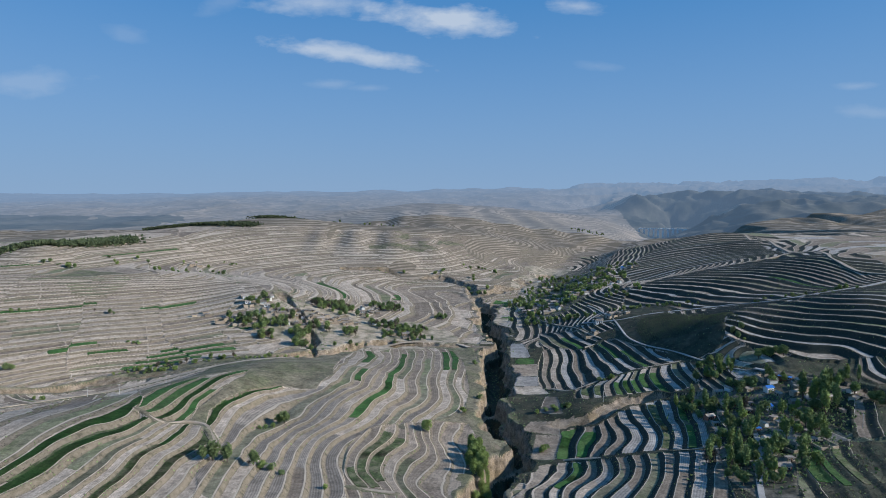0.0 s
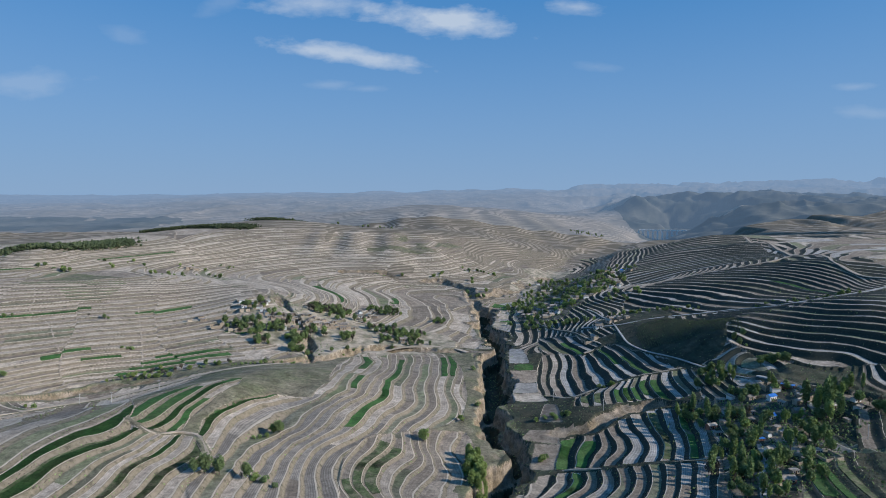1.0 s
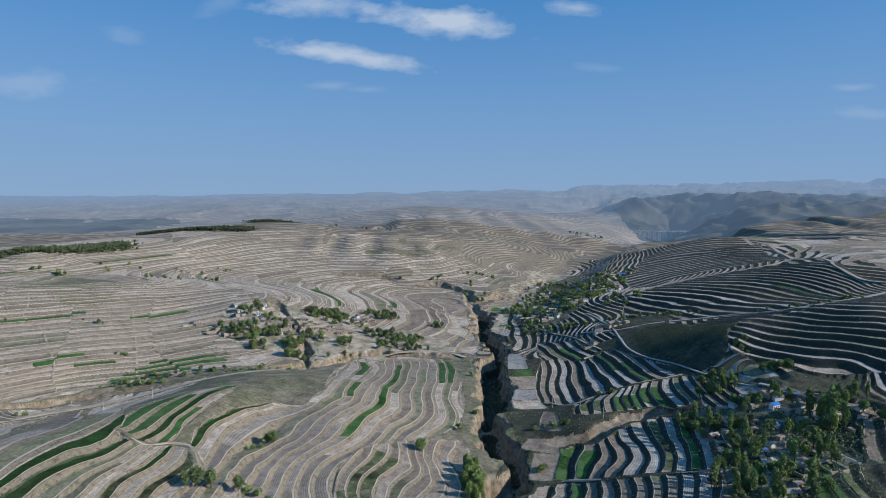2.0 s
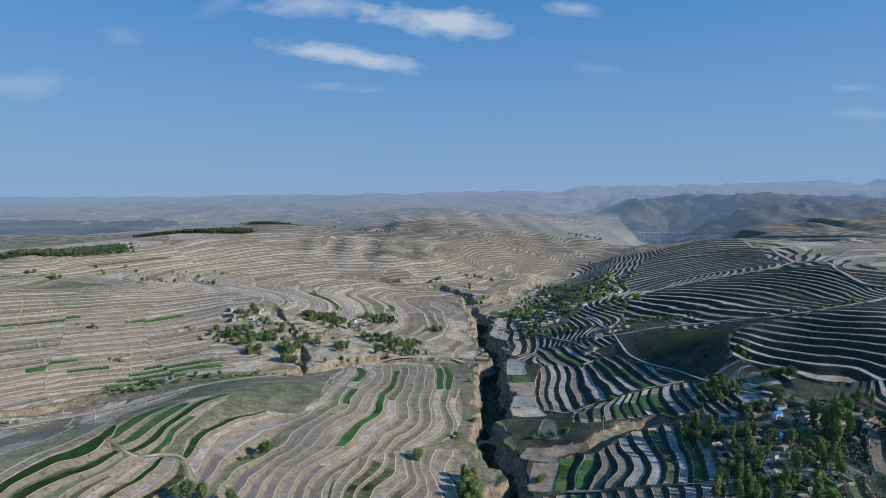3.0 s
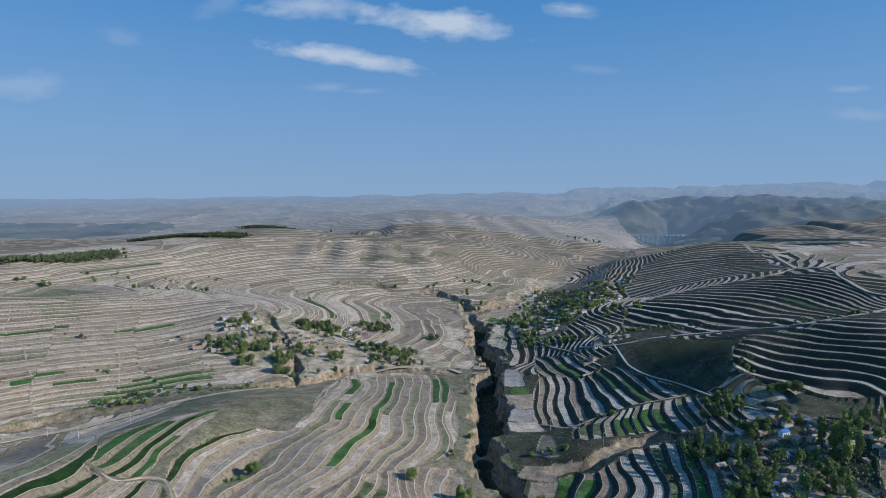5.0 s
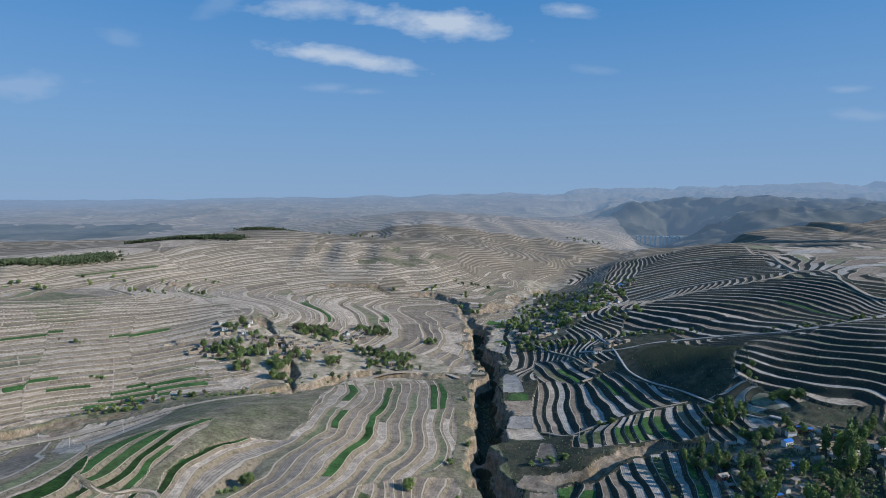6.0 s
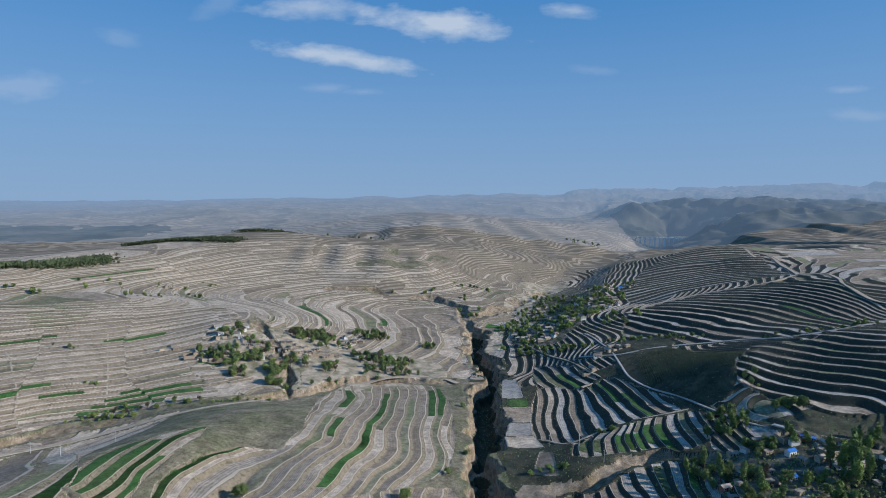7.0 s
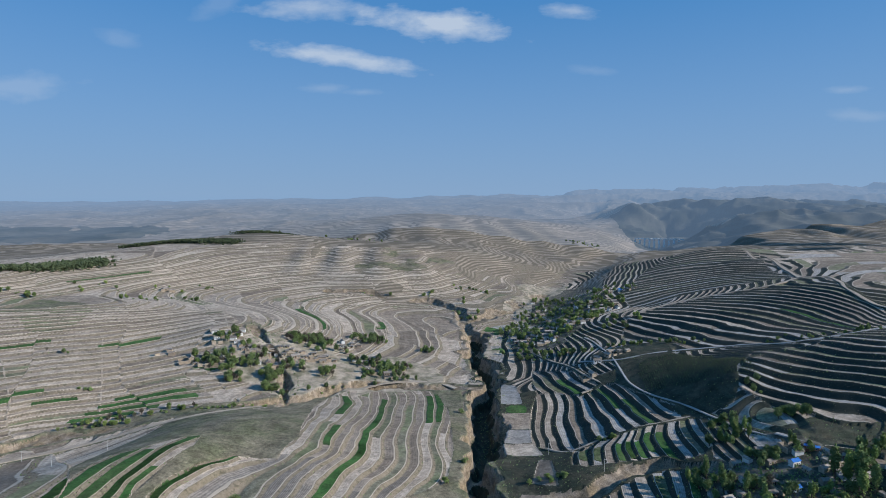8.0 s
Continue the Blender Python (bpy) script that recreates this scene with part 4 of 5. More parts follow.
kind[(CX > 330) & (CY > 640) & (CY < 1500) & np.isin(kind, (0, 1)) & east & (PICK > 0.6)] = 2
# far ground takes the materials with haze painted in
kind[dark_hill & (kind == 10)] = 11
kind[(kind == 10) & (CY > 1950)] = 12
# corner terraces: mostly dark grass, whose colour also stands for their shade
low_corner = (STEPS >= 2900) & (STEPS < 3900)
kind[(STEPS >= 3040) & (STEPS < 3060) & (PICK < 0.35)] = 2
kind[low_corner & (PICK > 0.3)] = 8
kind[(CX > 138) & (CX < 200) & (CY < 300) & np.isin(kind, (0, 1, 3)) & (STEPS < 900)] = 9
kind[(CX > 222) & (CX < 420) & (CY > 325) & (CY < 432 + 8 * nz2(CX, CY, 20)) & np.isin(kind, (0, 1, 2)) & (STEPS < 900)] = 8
for i, (sort, outline) in enumerate(PLOTS):
    kind[STEPS == 2500 + i] = sort
kind[(STEPS >= 1040) & (STEPS < 1060) & (CY < 430) & (PICK < 0.3) & (kind != 6)] = 4
kind[(STEPS >= 1070) & (STEPS < 1090) & (kind == 0)] = 3
kind[cell(DEP) > 1.2] = 5
# gorge floor painted with the dark material to deepen its shade
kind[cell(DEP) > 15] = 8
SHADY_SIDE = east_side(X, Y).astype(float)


def sheet(name, mask):
    """The part of the ground grid under a mask as a mesh."""
    r, c = np.nonzero(mask)
    corner = np.stack([r * len(us) + c, r * len(us) + c + 1, (r + 1) * len(us) + c + 1, (r + 1) * len(us) + c], 1)
    used, inv = np.unique(corner, return_inverse=True)
    return quads(name, np.stack([X.ravel()[used], Y.ravel()[used], Z.ravel()[used]], 1), inv.reshape(-1, 4))


def quads(name, co, faces):
    me = bpy.data.meshes.new(name)
    me.vertices.add(len(co))
    me.vertices.foreach_set("co", np.ascontiguousarray(co, np.float32).ravel())
    me.loops.add(faces.size)
    me.loops.foreach_set("vertex_index", np.ascontiguousarray(faces, np.int32).ravel())
    me.polygons.add(len(faces))
    me.polygons.foreach_set("loop_start", np.arange(len(faces), dtype=np.int32) * 4)
    me.polygons.foreach_set("use_smooth", np.zeros(len(faces), bool))
    me.update(calc_edges=True)
    return me


def build_ground():
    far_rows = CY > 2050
    # the uneven ellipse far left is a cloud shadow painted in the dark material
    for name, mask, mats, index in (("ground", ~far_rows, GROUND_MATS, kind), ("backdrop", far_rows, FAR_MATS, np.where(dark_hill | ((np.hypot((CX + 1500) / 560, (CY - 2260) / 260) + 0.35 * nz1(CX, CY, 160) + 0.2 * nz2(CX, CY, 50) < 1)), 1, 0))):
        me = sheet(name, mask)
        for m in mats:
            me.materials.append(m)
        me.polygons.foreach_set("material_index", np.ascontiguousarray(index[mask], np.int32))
        me.polygons.foreach_set("use_smooth", np.ones(len(me.polygons), bool))
        att = me.attributes.new("tone", "FLOAT", "FACE")
        att.data.foreach_set("value", TONE[mask].astype(np.float32))
        corner = np.zeros(X.shape, bool)
        for a in (slice(None, -1), slice(1, None)):
            for c in (slice(None, -1), slice(1, None)):
                corner[a, c] |= mask
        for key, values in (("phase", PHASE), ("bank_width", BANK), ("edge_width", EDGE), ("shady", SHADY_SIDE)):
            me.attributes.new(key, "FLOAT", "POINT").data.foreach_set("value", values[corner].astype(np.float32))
        label = "terraced loess hills with bare fields cut by a deep gorge" if name == "ground" else "hazy blue ridges of terraced hills along the horizon"
        tagged(new(name, me), label, name, kind="structure")


build_ground()


# ---- helpers for things ----
def obj(name, me, mat, parent=None, label=""):
    if mat is not None and not me.materials:
        me.materials.append(mat)
    ob = new(name, me)
    ob.parent = parent
    return tagged(ob, label)


def mesh_of(name, bm):
    me = bpy.data.meshes.new(name)
    bm.to_mesh(me)
    bm.free()
    return me


def part(name, bm, mat, parent, label=""):
    return obj(name, mesh_of(name, bm), mat, parent, label)


def box(bm, x0, y0, z0, x1, y1, z1, bevel=0.0):
    m = Matrix.Translation(((x0 + x1) / 2, (y0 + y1) / 2, (z0 + z1) / 2)) @ Matrix.Diagonal((x1 - x0, y1 - y0, z1 - z0, 1))
    r = bmesh.ops.create_cube(bm, size=1, matrix=m)
    if bevel:
        bmesh.ops.bevel(bm, geom=list({e for v in r["verts"] for e in v.link_edges}), offset=bevel, segments=1, affect="EDGES")


def tube(bm, pts, radii, sides=7):
    """A tapered limb along points."""
    rings = []
    for i, p in enumerate(pts):
        d = (pts[min(i + 1, len(pts) - 1)] - pts[max(i - 1, 0)]).normalized()
        a = d.orthogonal().normalized()
        b = d.cross(a)
        rings.append([bm.verts.new(p + (a * math.cos(t) + b * math.sin(t)) * radii[i]) for t in (2 * math.pi * k / sides for k in range(sides))])
    for r0, r1 in zip(rings, rings[1:]):
        for k in range(sides):
            bm.faces.new((r0[k], r0[(k + 1) % sides], r1[(k + 1) % sides], r1[k]))
    bm.faces.new(rings[-1])
    bm.faces.new(rings[0][::-1])


OCT_V = np.array([(1, 0, 0), (-1, 0, 0), (0, 1, 0), (0, -1, 0), (0, 0, 1), (0, 0, -1)], float)
TET_V = np.array([(1, 0, -0.35), (-0.5, 0.87, -0.35), (-0.5, -0.87, -0.35), (0, 0, 1)], float)
TET_F = np.array([(0, 2, 1), (0, 1, 3), (1, 2, 3), (2, 0, 3)])
OCT_F = np.array([(0, 2, 4), (2, 1, 4), (1, 3, 4), (3, 0, 4), (2, 0, 5), (1, 2, 5), (3, 1, 5), (0, 3, 5)])


def clump_mesh(name, centres, size, rng, shape_v=OCT_V, shape_f=OCT_F):
    """Many small uneven tufts of leaves as one mesh; size: one radius or one for each tuft."""
    n = len(centres)
    size = np.broadcast_to(size, (n,))
    k = len(shape_v)
    v = shape_v[None] * rng.uniform(0.45, 1.25, (n, k, 1))
    q = rng.normal(size=(n, 4))
    q /= np.linalg.norm(q, axis=1)[:, None]
    w, x, y, z = q.T
    rot = np.stack([1 - 2 * (y * y + z * z), 2 * (x * y - z * w), 2 * (x * z + y * w), 2 * (x * y + z * w), 1 - 2 * (x * x + z * z), 2 * (y * z - x * w),
                    2 * (x * z - y * w), 2 * (y * z + x * w), 1 - 2 * (x * x + y * y)], 1).reshape(n, 3, 3)
    v = np.einsum("nij,nkj->nki", rot, v * np.array([1.0, 1.0, 0.5])) * size[:, None, None] + np.asarray(centres)[:, None]
    f = (shape_f[None] + k * np.arange(n)[:, None, None]).reshape(-1, 3)
    me = bpy.data.meshes.new(name)
    me.vertices.add(n * k)
    me.vertices.foreach_set("co", v.astype(np.float32).ravel())
    me.loops.add(f.size)
    me.loops.foreach_set("vertex_index", f.astype(np.int32).ravel())
    me.polygons.add(len(f))
    me.polygons.foreach_set("loop_start", np.arange(len(f), dtype=np.int32) * 3)
    me.polygons.foreach_set("use_smooth", np.zeros(len(f), bool))
    me.update(calc_edges=True)
    return me


def leaf_material(name, colour, second, rand=0.2):
    m = bpy.data.materials.new(name)
    m.use_nodes = True
    nt = m.node_tree
    b = nt.nodes["Principled BSDF"]
    b.inputs["Roughness"].default_value = 0.7
    b.inputs["Specular IOR Level"].default_value = 0.25
    geo, info = nt.nodes.new("ShaderNodeNewGeometry"), nt.nodes.new("ShaderNodeObjectInfo")
    mix = nt.nodes.new("ShaderNodeMix")
    mix.data_type = "RGBA"
    mix.inputs[6].default_value, mix.inputs[7].default_value = (*colour, 1), (*second, 1)
    nt.links.new(geo.outputs["Random Per Island"], mix.inputs[0])
    rng = nt.nodes.new("ShaderNodeMapRange")
    nt.links.new(info.outputs["Random"], rng.inputs[0])
    rng.inputs[3].default_value, rng.inputs[4].default_value = 1 - rand, 1 + rand
    mul = nt.nodes.new("ShaderNodeVectorMath")
    mul.operation = "SCALE"
    nt.links.new(mix.outputs[2], mul.inputs[0])
    nt.links.new(rng.outputs[0], mul.inputs["Scale"])
    nt.links.new(mul.outputs[0], b.inputs["Base Color"])
    thin, add = nt.nodes.new("ShaderNodeBsdfTranslucent"), nt.nodes.new("ShaderNodeMixShader")
    nt.links.new(mul.outputs[0], thin.inputs[0])
    add.inputs[0].default_value = 0.4
    nt.links.new(b.outputs[0], add.inputs[1])
    nt.links.new(thin.outputs[0], add.inputs[2])
    nt.links.new(add.outputs[0], nt.nodes["Material Output"].inputs[0])
    return m


M_LEAF = leaf_material("leaves", (0.15, 0.215, 0.08), (0.29, 0.37, 0.145))
M_LEAF_FRESH = leaf_material("fresh_leaves", (0.20, 0.275, 0.085), (0.33, 0.41, 0.135))
M_LEAF_DARK = leaf_material("dark_leaves", (0.13, 0.185, 0.075), (0.24, 0.31, 0.13))
M_WOOD = leaf_material("wood_leaves", (0.06, 0.085, 0.042), (0.115, 0.145, 0.07))
M_TWIG = leaf_material("bare_twigs", (0.10, 0.085, 0.065), (0.15, 0.13, 0.095))
M_BARK = material("bark", (0.13, 0.105, 0.08), vary=0.3, sizes=(0.15, 1.0), bump=0.6)
M_WALL = material("adobe_wall", (0.37, 0.3, 0.225), vary=0.2, sizes=(0.3, 2.0), random_=0.2)
M_WHITE = material("white_tiled_wall", (0.66, 0.66, 0.64), vary=0.08, sizes=(0.3, 2.0), rough=0.5)
M_BRICK = material("red_brick_wall", (0.26, 0.13, 0.09), vary=0.2, sizes=(0.3, 2.0))
M_ROOF = material("grey_roof_tiles", (0.27, 0.235, 0.2), vary=0.3, sizes=(0.35, 2.5), random_=0.35, bump=0.5)
M_BLUE = material("blue_steel_roof", (0.035, 0.17, 0.50), vary=0.08, sizes=(0.3, 2.0), rough=0.45)
M_DOOR = material("dark_wood", (0.07, 0.045, 0.03), vary=0.2, sizes=(0.1, 0.6))
M_PANE = material("window_glass", (0.03, 0.04, 0.05), rough=0.1, vary=0.02, bump=0)
M_ROAD = material("concrete_road", (0.36, 0.345, 0.325), vary=0.12, sizes=(0.6, 7.0), second=(0.34, 0.32, 0.29), patch=12)
M_TRACK = material("earth_track", (0.37, 0.31, 0.245), vary=0.15, sizes=(0.6, 6.0), second=(0.33, 0.27, 0.205), patch=10)
M_CONCRETE = material("bridge_concrete", (0.78, 0.78, 0.77), vary=0.1, sizes=(0.8, 6.0))
M_POLE = material("pole_concrete", (0.45, 0.44, 0.42), vary=0.1, sizes=(0.2, 1.0))


# ---- crops ----
def cell_of(x, y):
    r = int(np.clip(np.searchsorted(ys, y) - 1, 0, len(ys) - 2))
    c = int(np.clip(np.searchsorted(us, x / half[r]) - 1, 0, len(us) - 2))
    return r, c


# slope of the strip number over the plan, to draw a crop's edge along its terrace
dx_c, dx_r, dy_r = np.gradient(X, axis=1), np.gradient(X, axis=0), np.gradient(Y, axis=0)
GX = np.gradient(PHASE, axis=1) / dx_c
GY = (np.gradient(PHASE, axis=0) - GX * dx_r) / dy_r


def corners(a):
    return np.stack([a[:-1, :-1], a[1:, :-1], a[:-1, 1:], a[1:, 1:]])


def crop(x, y, reach, label, mat=None, cover=0.9):
    """A strip of young crop that fills one terrace round a place, its long edges drawn along the rim and the foot of the bank."""
    r, c = cell_of(x, y)
    n = STEPS[r, c]
    k = int(reach / (ys[r + 1] - ys[r])) + 3
    r0, r1 = max(r - k, 0), min(r + k, len(ys) - 2)
    k = int(reach / (X[r, c + 1] - X[r, c])) + 3
    c0, c1 = max(c - k, 0), min(c + k, len(us) - 2)
    win = (slice(r0, r1 + 1), slice(c0, c1 + 1))
    ph, keep, dep = corners(PHASE[win]), corners(KEEP[win]), corners(DEP[win])
    low, high = n + 0.06, n + min(cover, 1 - float(BANK[r, c]))
    cx, cy = cell(X[win]), cell(Y[win])
    mask = ((ph > low) & (ph < high)).any(0) & (np.abs(ph - n - 0.5) < 1.2).all(0) & (keep > 0.6).all(0) & (dep < 0.3).all(0)
    mask &= np.hypot(cx - x, cy - y) < reach * (1 + 0.15 * nz1(cx, cy, 25))
    if mask.sum() < 12:
        return
    rr, cc = np.nonzero(mask)
    rr, cc = rr + r0, cc + c0
    w = len(us)
    corner = np.stack([rr * w + cc, rr * w + cc + 1, (rr + 1) * w + cc + 1, (rr + 1) * w + cc], 1)
    used, inv = np.unique(corner, return_inverse=True)
    faces = inv.reshape(-1, 4)
    px, py, p, gx, gy = (q.ravel()[used] for q in (X, Y, PHASE, GX, GY))
    move = (np.clip(p, low, high) - p) / (gx * gx + gy * gy + 1e-6)
    sx, sy = np.clip(move * gx, -2.5, 2.5), np.clip(move * gy, -2.5, 2.5)
    px, py = px + sx, py + sy
    co = np.stack([px, py, ground_at(px, py) + 0.3], 1)
    count = {(f[i], f[(i + 1) % 4]) for f in faces.tolist() for i in range(4)}
    brink = [(i, j) for i, j in count if (j, i) not in count]
    co = np.concatenate([co, co - [0, 0, 0.5]])
    faces = np.concatenate([faces, np.array([(j, i, i + len(used), j + len(used)) for i, j in brink]).reshape(-1, 4)])
    tagged(obj("wheat_strip", quads("wheat_strip", co, faces), mat or M_WHEAT), label, "crop strip", "wheat strips on the terraces", "stuff")


LUSH = "dark green young wheat on a narrow earth terrace"
THIN = "thin yellowish green young crop on an earth terrace"
SPUR_WHEAT = [(-194, 310, 110), (-197, 282, 90), (-187, 319, 80), (-184, 298, 90), (-191, 278, 70), (-178, 313, 60), (-148, 299, 60), (-152, 269, 60), (-145, 311, 40), (-183, 374, 40), (-171, 371, 40), (-160, 370, 50), (-157, 389, 60), (-156, 361, 30), (-166, 351, 30), (-133, 395, 50), (-139, 375, 40), (-41, 557, 40), (-42, 484, 40), (-50, 426, 40), (-67, 570, 30), (-65, 474, 25), (2, 572, 44), (10, 575, 44), (-259, 566, 30), (-241, 573, 40), (-317, 563, 18)]
SLOPE_WHEAT = [(-269, 548, 26), (-242, 582, 30), (-316, 694, 30), (-455, 634, 26), (-414, 664, 30), (-349, 564, 22), (-156, 858, 70), (-65, 875, 22), (-556, 800, 25), (-479, 962, 60), (-216, 648, 30)]
BANK_WHEAT = [(78, 567, 10), (159, 558, 30), (162, 509, 30), (159, 445, 20), (157, 454, 14), (149, 447, 12), (137, 449, 12), (131, 448, 12), (143, 448, 12), (78, 378, 16), (82, 393, 12), (78, 339, 22), (70, 319, 12), (95, 377, 16), (153, 351, 20), (160, 394, 14), (184, 299, 30), (189, 293, 30)]
HILL_WHEAT = [(280, 1085, 30), (81, 893, 22), (86, 784, 10), (383, 623, 60), (134, 599, 22)]
for x, y, reach in SPUR_WHEAT + SLOPE_WHEAT + BANK_WHEAT + HILL_WHEAT:
    crop(x, y, reach, LUSH, cover=0.55 if x < -140 and y < 360 else 0.9)
M_THIN = material("thin_crop", (0.075, 0.10, 0.04), vary=0.45, sizes=(1.3, 6.0), second=(0.15, 0.14, 0.085), patch=5)
THIN_CROPS = [(-131, 313, 30), (-135, 283, 40), (-138, 261, 40), (-178, 292, 40), (-156, 262, 40), (122, 449, 12), (115, 454, 12), (144, 390, 24), (137, 361, 24), (194, 285, 24), (-46, 331, 22), (-39, 340, 20), (-41, 362, 20), (-33, 362, 16), (-47, 316, 16)]
for x, y, reach in THIN_CROPS:
    crop(x, y, reach, THIN, M_THIN)


# ---- roads and tracks ----
def road(name, line, width, mat, label, lift=0.04, low=False):
    pts = [Vector((x, y, 0)) for x, y in line]
    path = []
    for i in range(len(pts) - 1):
        p0, p1, p2, p3 = pts[max(i - 1, 0)], pts[i], pts[i + 1], pts[min(i + 2, len(pts) - 1)]
        n = max(3, int((p2 - p1).length / 4))
        for k in range(n):
            t = k / n
            path.append(0.5 * ((2 * p1) + (p2 - p0) * t + (2 * p0 - 5 * p1 + 4 * p2 - p3) * t * t + (3 * p1 - p0 - 3 * p2 + p3) * t ** 3))
    path.append(pts[-1])
    xy = np.array([(p.x, p.y) for p in path])
    d = np.gradient(xy, axis=0)
    nrm = np.stack([-d[:, 1], d[:, 0]], 1) / np.linalg.norm(d, axis=1)[:, None]
    wob = width / 2 * (1 + 0.12 * nz1(xy[:, 0], xy[:, 1], 15))[:, None]
    left, right_ = xy + nrm * wob, xy - nrm * wob
    z = np.max([ground_at(q[:, 0], q[:, 1]) for q in (left, xy, right_)], axis=0)
    z = np.convolve(np.pad(z, 2, mode="edge"), np.ones(5) / 5, "valid") + lift
    z = np.convolve(np.pad(z, 3, mode="edge"), np.ones(7) / 7, "valid")
    if low:
        z = ground_at(xy[:, 0], xy[:, 1]) + 0.1
    n = len(xy)
    co = np.concatenate([np.c_[left, z], np.c_[right_, z], np.c_[left + nrm * 0.35, z - 0.7], np.c_[right_ - nrm * 0.35, z - 0.7]])
    f = []
    for i in range(n - 1):
        f += [(i, n + i, n + i + 1, i + 1), (2 * n + i, i, i + 1, 2 * n + i + 1), (n + i, 3 * n + i, 3 * n + i + 1, n + i + 1)]
    tagged(obj(name, quads(name, co, np.array(f)), mat), label, "road", kind="structure")


for name, line, width, label, low in ROADS:
    road(name, line, width, M_ROAD if name == "road" else M_TRACK, label, low=low)


# ---- trees ----
def lumpy_points(n, rx, ry, rz, cz, rng, lobes=7, shell=0.45):
    """Places of leaf tufts in a crown of several uneven lobes."""
    pts = []
    cen = rng.normal(size=(lobes, 3))
    cen /= np.linalg.norm(cen, axis=1)[:, None]
    cen = cen * np.array([rx, ry, rz]) * rng.uniform(0.15, 0.5, (lobes, 1))
    rad = rng.uniform(0.48, 0.74, lobes)
    for i in range(n):
        k = rng.randint(lobes)
        d = rng.normal(size=3)
        d /= np.linalg.norm(d)
        r = shell + (1 - shell) * rng.rand() ** 0.6
        pts.append(cen[k] + d * r * rad[k] * np.array([rx, ry, rz]))
    return np.array(pts) + np.array([0, 0, cz])


def tree_kind(name, height, spread, trunk_share, tufts, tuft, leaf, seed, lobes=7, label=""):
    """One tree at the origin: tapered trunk with limbs and a crown of tufts."""
    rng = np.random.RandomState(seed)
    root = new(name)
    bm = bmesh.new()
    top = height * 0.8
    bend = Vector((rng.uniform(-0.3, 0.3), rng.uniform(-0.3, 0.3), 0))
    stem = [Vector((0, 0, -0.5)), Vector((0, 0, 0.3)) + bend * 0.2, Vector((0, 0, top * 0.5)) + bend, Vector((0, 0, top)) + bend * 0.5]
    r0 = height * 0.028
    tube(bm, stem, [r0 * 1.4, r0, r0 * 0.7, r0 * 0.2])
    for k in range(4):
        a, z = 2 * math.pi * (k + rng.rand() * 0.6) / 4, height * rng.uniform(trunk_share, trunk_share + 0.25)
        tip = Vector((math.cos(a) * spread * 0.6, math.sin(a) * spread * 0.6, z + height * 0.22))
        mid = Vector((tip.x * 0.5, tip.y * 0.5, z + height * 0.07))
        tube(bm, [Vector((0, 0, z)) + bend * 0.6, mid, tip], [r0 * 0.5, r0 * 0.35, r0 * 0.1], 5)
    part("trunk", bm, M_BARK, root)
    lo = height * trunk_share
    rz = (height - lo) / 2
    pts = lumpy_points(tufts, spread, spread * rng.uniform(0.85, 1.1), rz, lo + rz, rng, lobes)
    obj("crown", clump_mesh("crown", pts, rng.uniform(0.7, 1.25, tufts) * tuft * 1.15, rng, TET_V, TET_F), leaf, root)
    return tagged(root, label, "tree")


def bush_kind(name, height, spread, tufts, tuft, leaf, seed, label):
    rng = np.random.RandomState(seed)
    root = new(name)
    bm = bmesh.new()
    for k in range(4):
        a = 2 * math.pi * k / 4 + rng.rand()
        tube(bm, [Vector((0, 0, -0.3)), Vector((math.cos(a) * spread * 0.3, math.sin(a) * spread * 0.3, height * 0.35)), Vector((math.cos(a) * spread * 0.5, math.sin(a) * spread * 0.5, height * 0.7))], [0.09, 0.06, 0.02], 5)
    part("stem", bm, M_BARK, root)
    pts = lumpy_points(tufts, spread, spread, height * 0.5, height * 0.5, rng, 5)
    obj("crown", clump_mesh("crown", pts, rng.uniform(0.7, 1.25, tufts) * tuft, rng), leaf, root)
    return tagged(root, label, "bush")


ELM = [tree_kind("elm_tree", 7.5, 3.1, 0.12, 420, 0.52, M_LEAF, 1, 9, "round leafy green tree on the bare slope"),
       tree_kind("elm_tree", 8.5, 3.4, 0.14, 440, 0.54, M_LEAF_DARK, 3, 10, "broad dark green tree among village houses")]
APRICOT = [tree_kind("apricot_tree", 6.0, 2.7, 0.10, 380, 0.48, M_LEAF_FRESH, 2, 8, "low fresh green fruit tree at the field edge"),
           tree_kind("apricot_tree", 6.8, 3.0, 0.10, 400, 0.50, M_LEAF, 12, 9, "spreading green fruit tree at the field edge")]
POPLAR = [tree_kind("poplar_tree", 12.5, 1.9, 0.10, 430, 0.56, M_LEAF, 4, 12, "tall slender green poplar beside the village"),
          tree_kind("poplar_tree", 10.5, 1.9, 0.10, 400, 0.54, M_LEAF_FRESH, 5, 12, "slender fresh green poplar beside the village")]
BARE = [tree_kind("bare_tree", 7.0, 2.6, 0.25, 120, 0.42, M_TWIG, 7, 8, "grey-brown tree still bare of leaves")]
BUSH = [bush_kind("bush", 2.6, 1.9, 90, 0.52, M_LEAF, 8, "low green bush on the terrace bank"),
        bush_kind("bush", 2.0, 1.6, 80, 0.48, M_LEAF_DARK, 9, "low dark bush on the terrace bank"),
        bush_kind("bush", 3.2, 2.0, 90, 0.52, M_LEAF_FRESH, 10, "loose fresh green bush on the slope")]
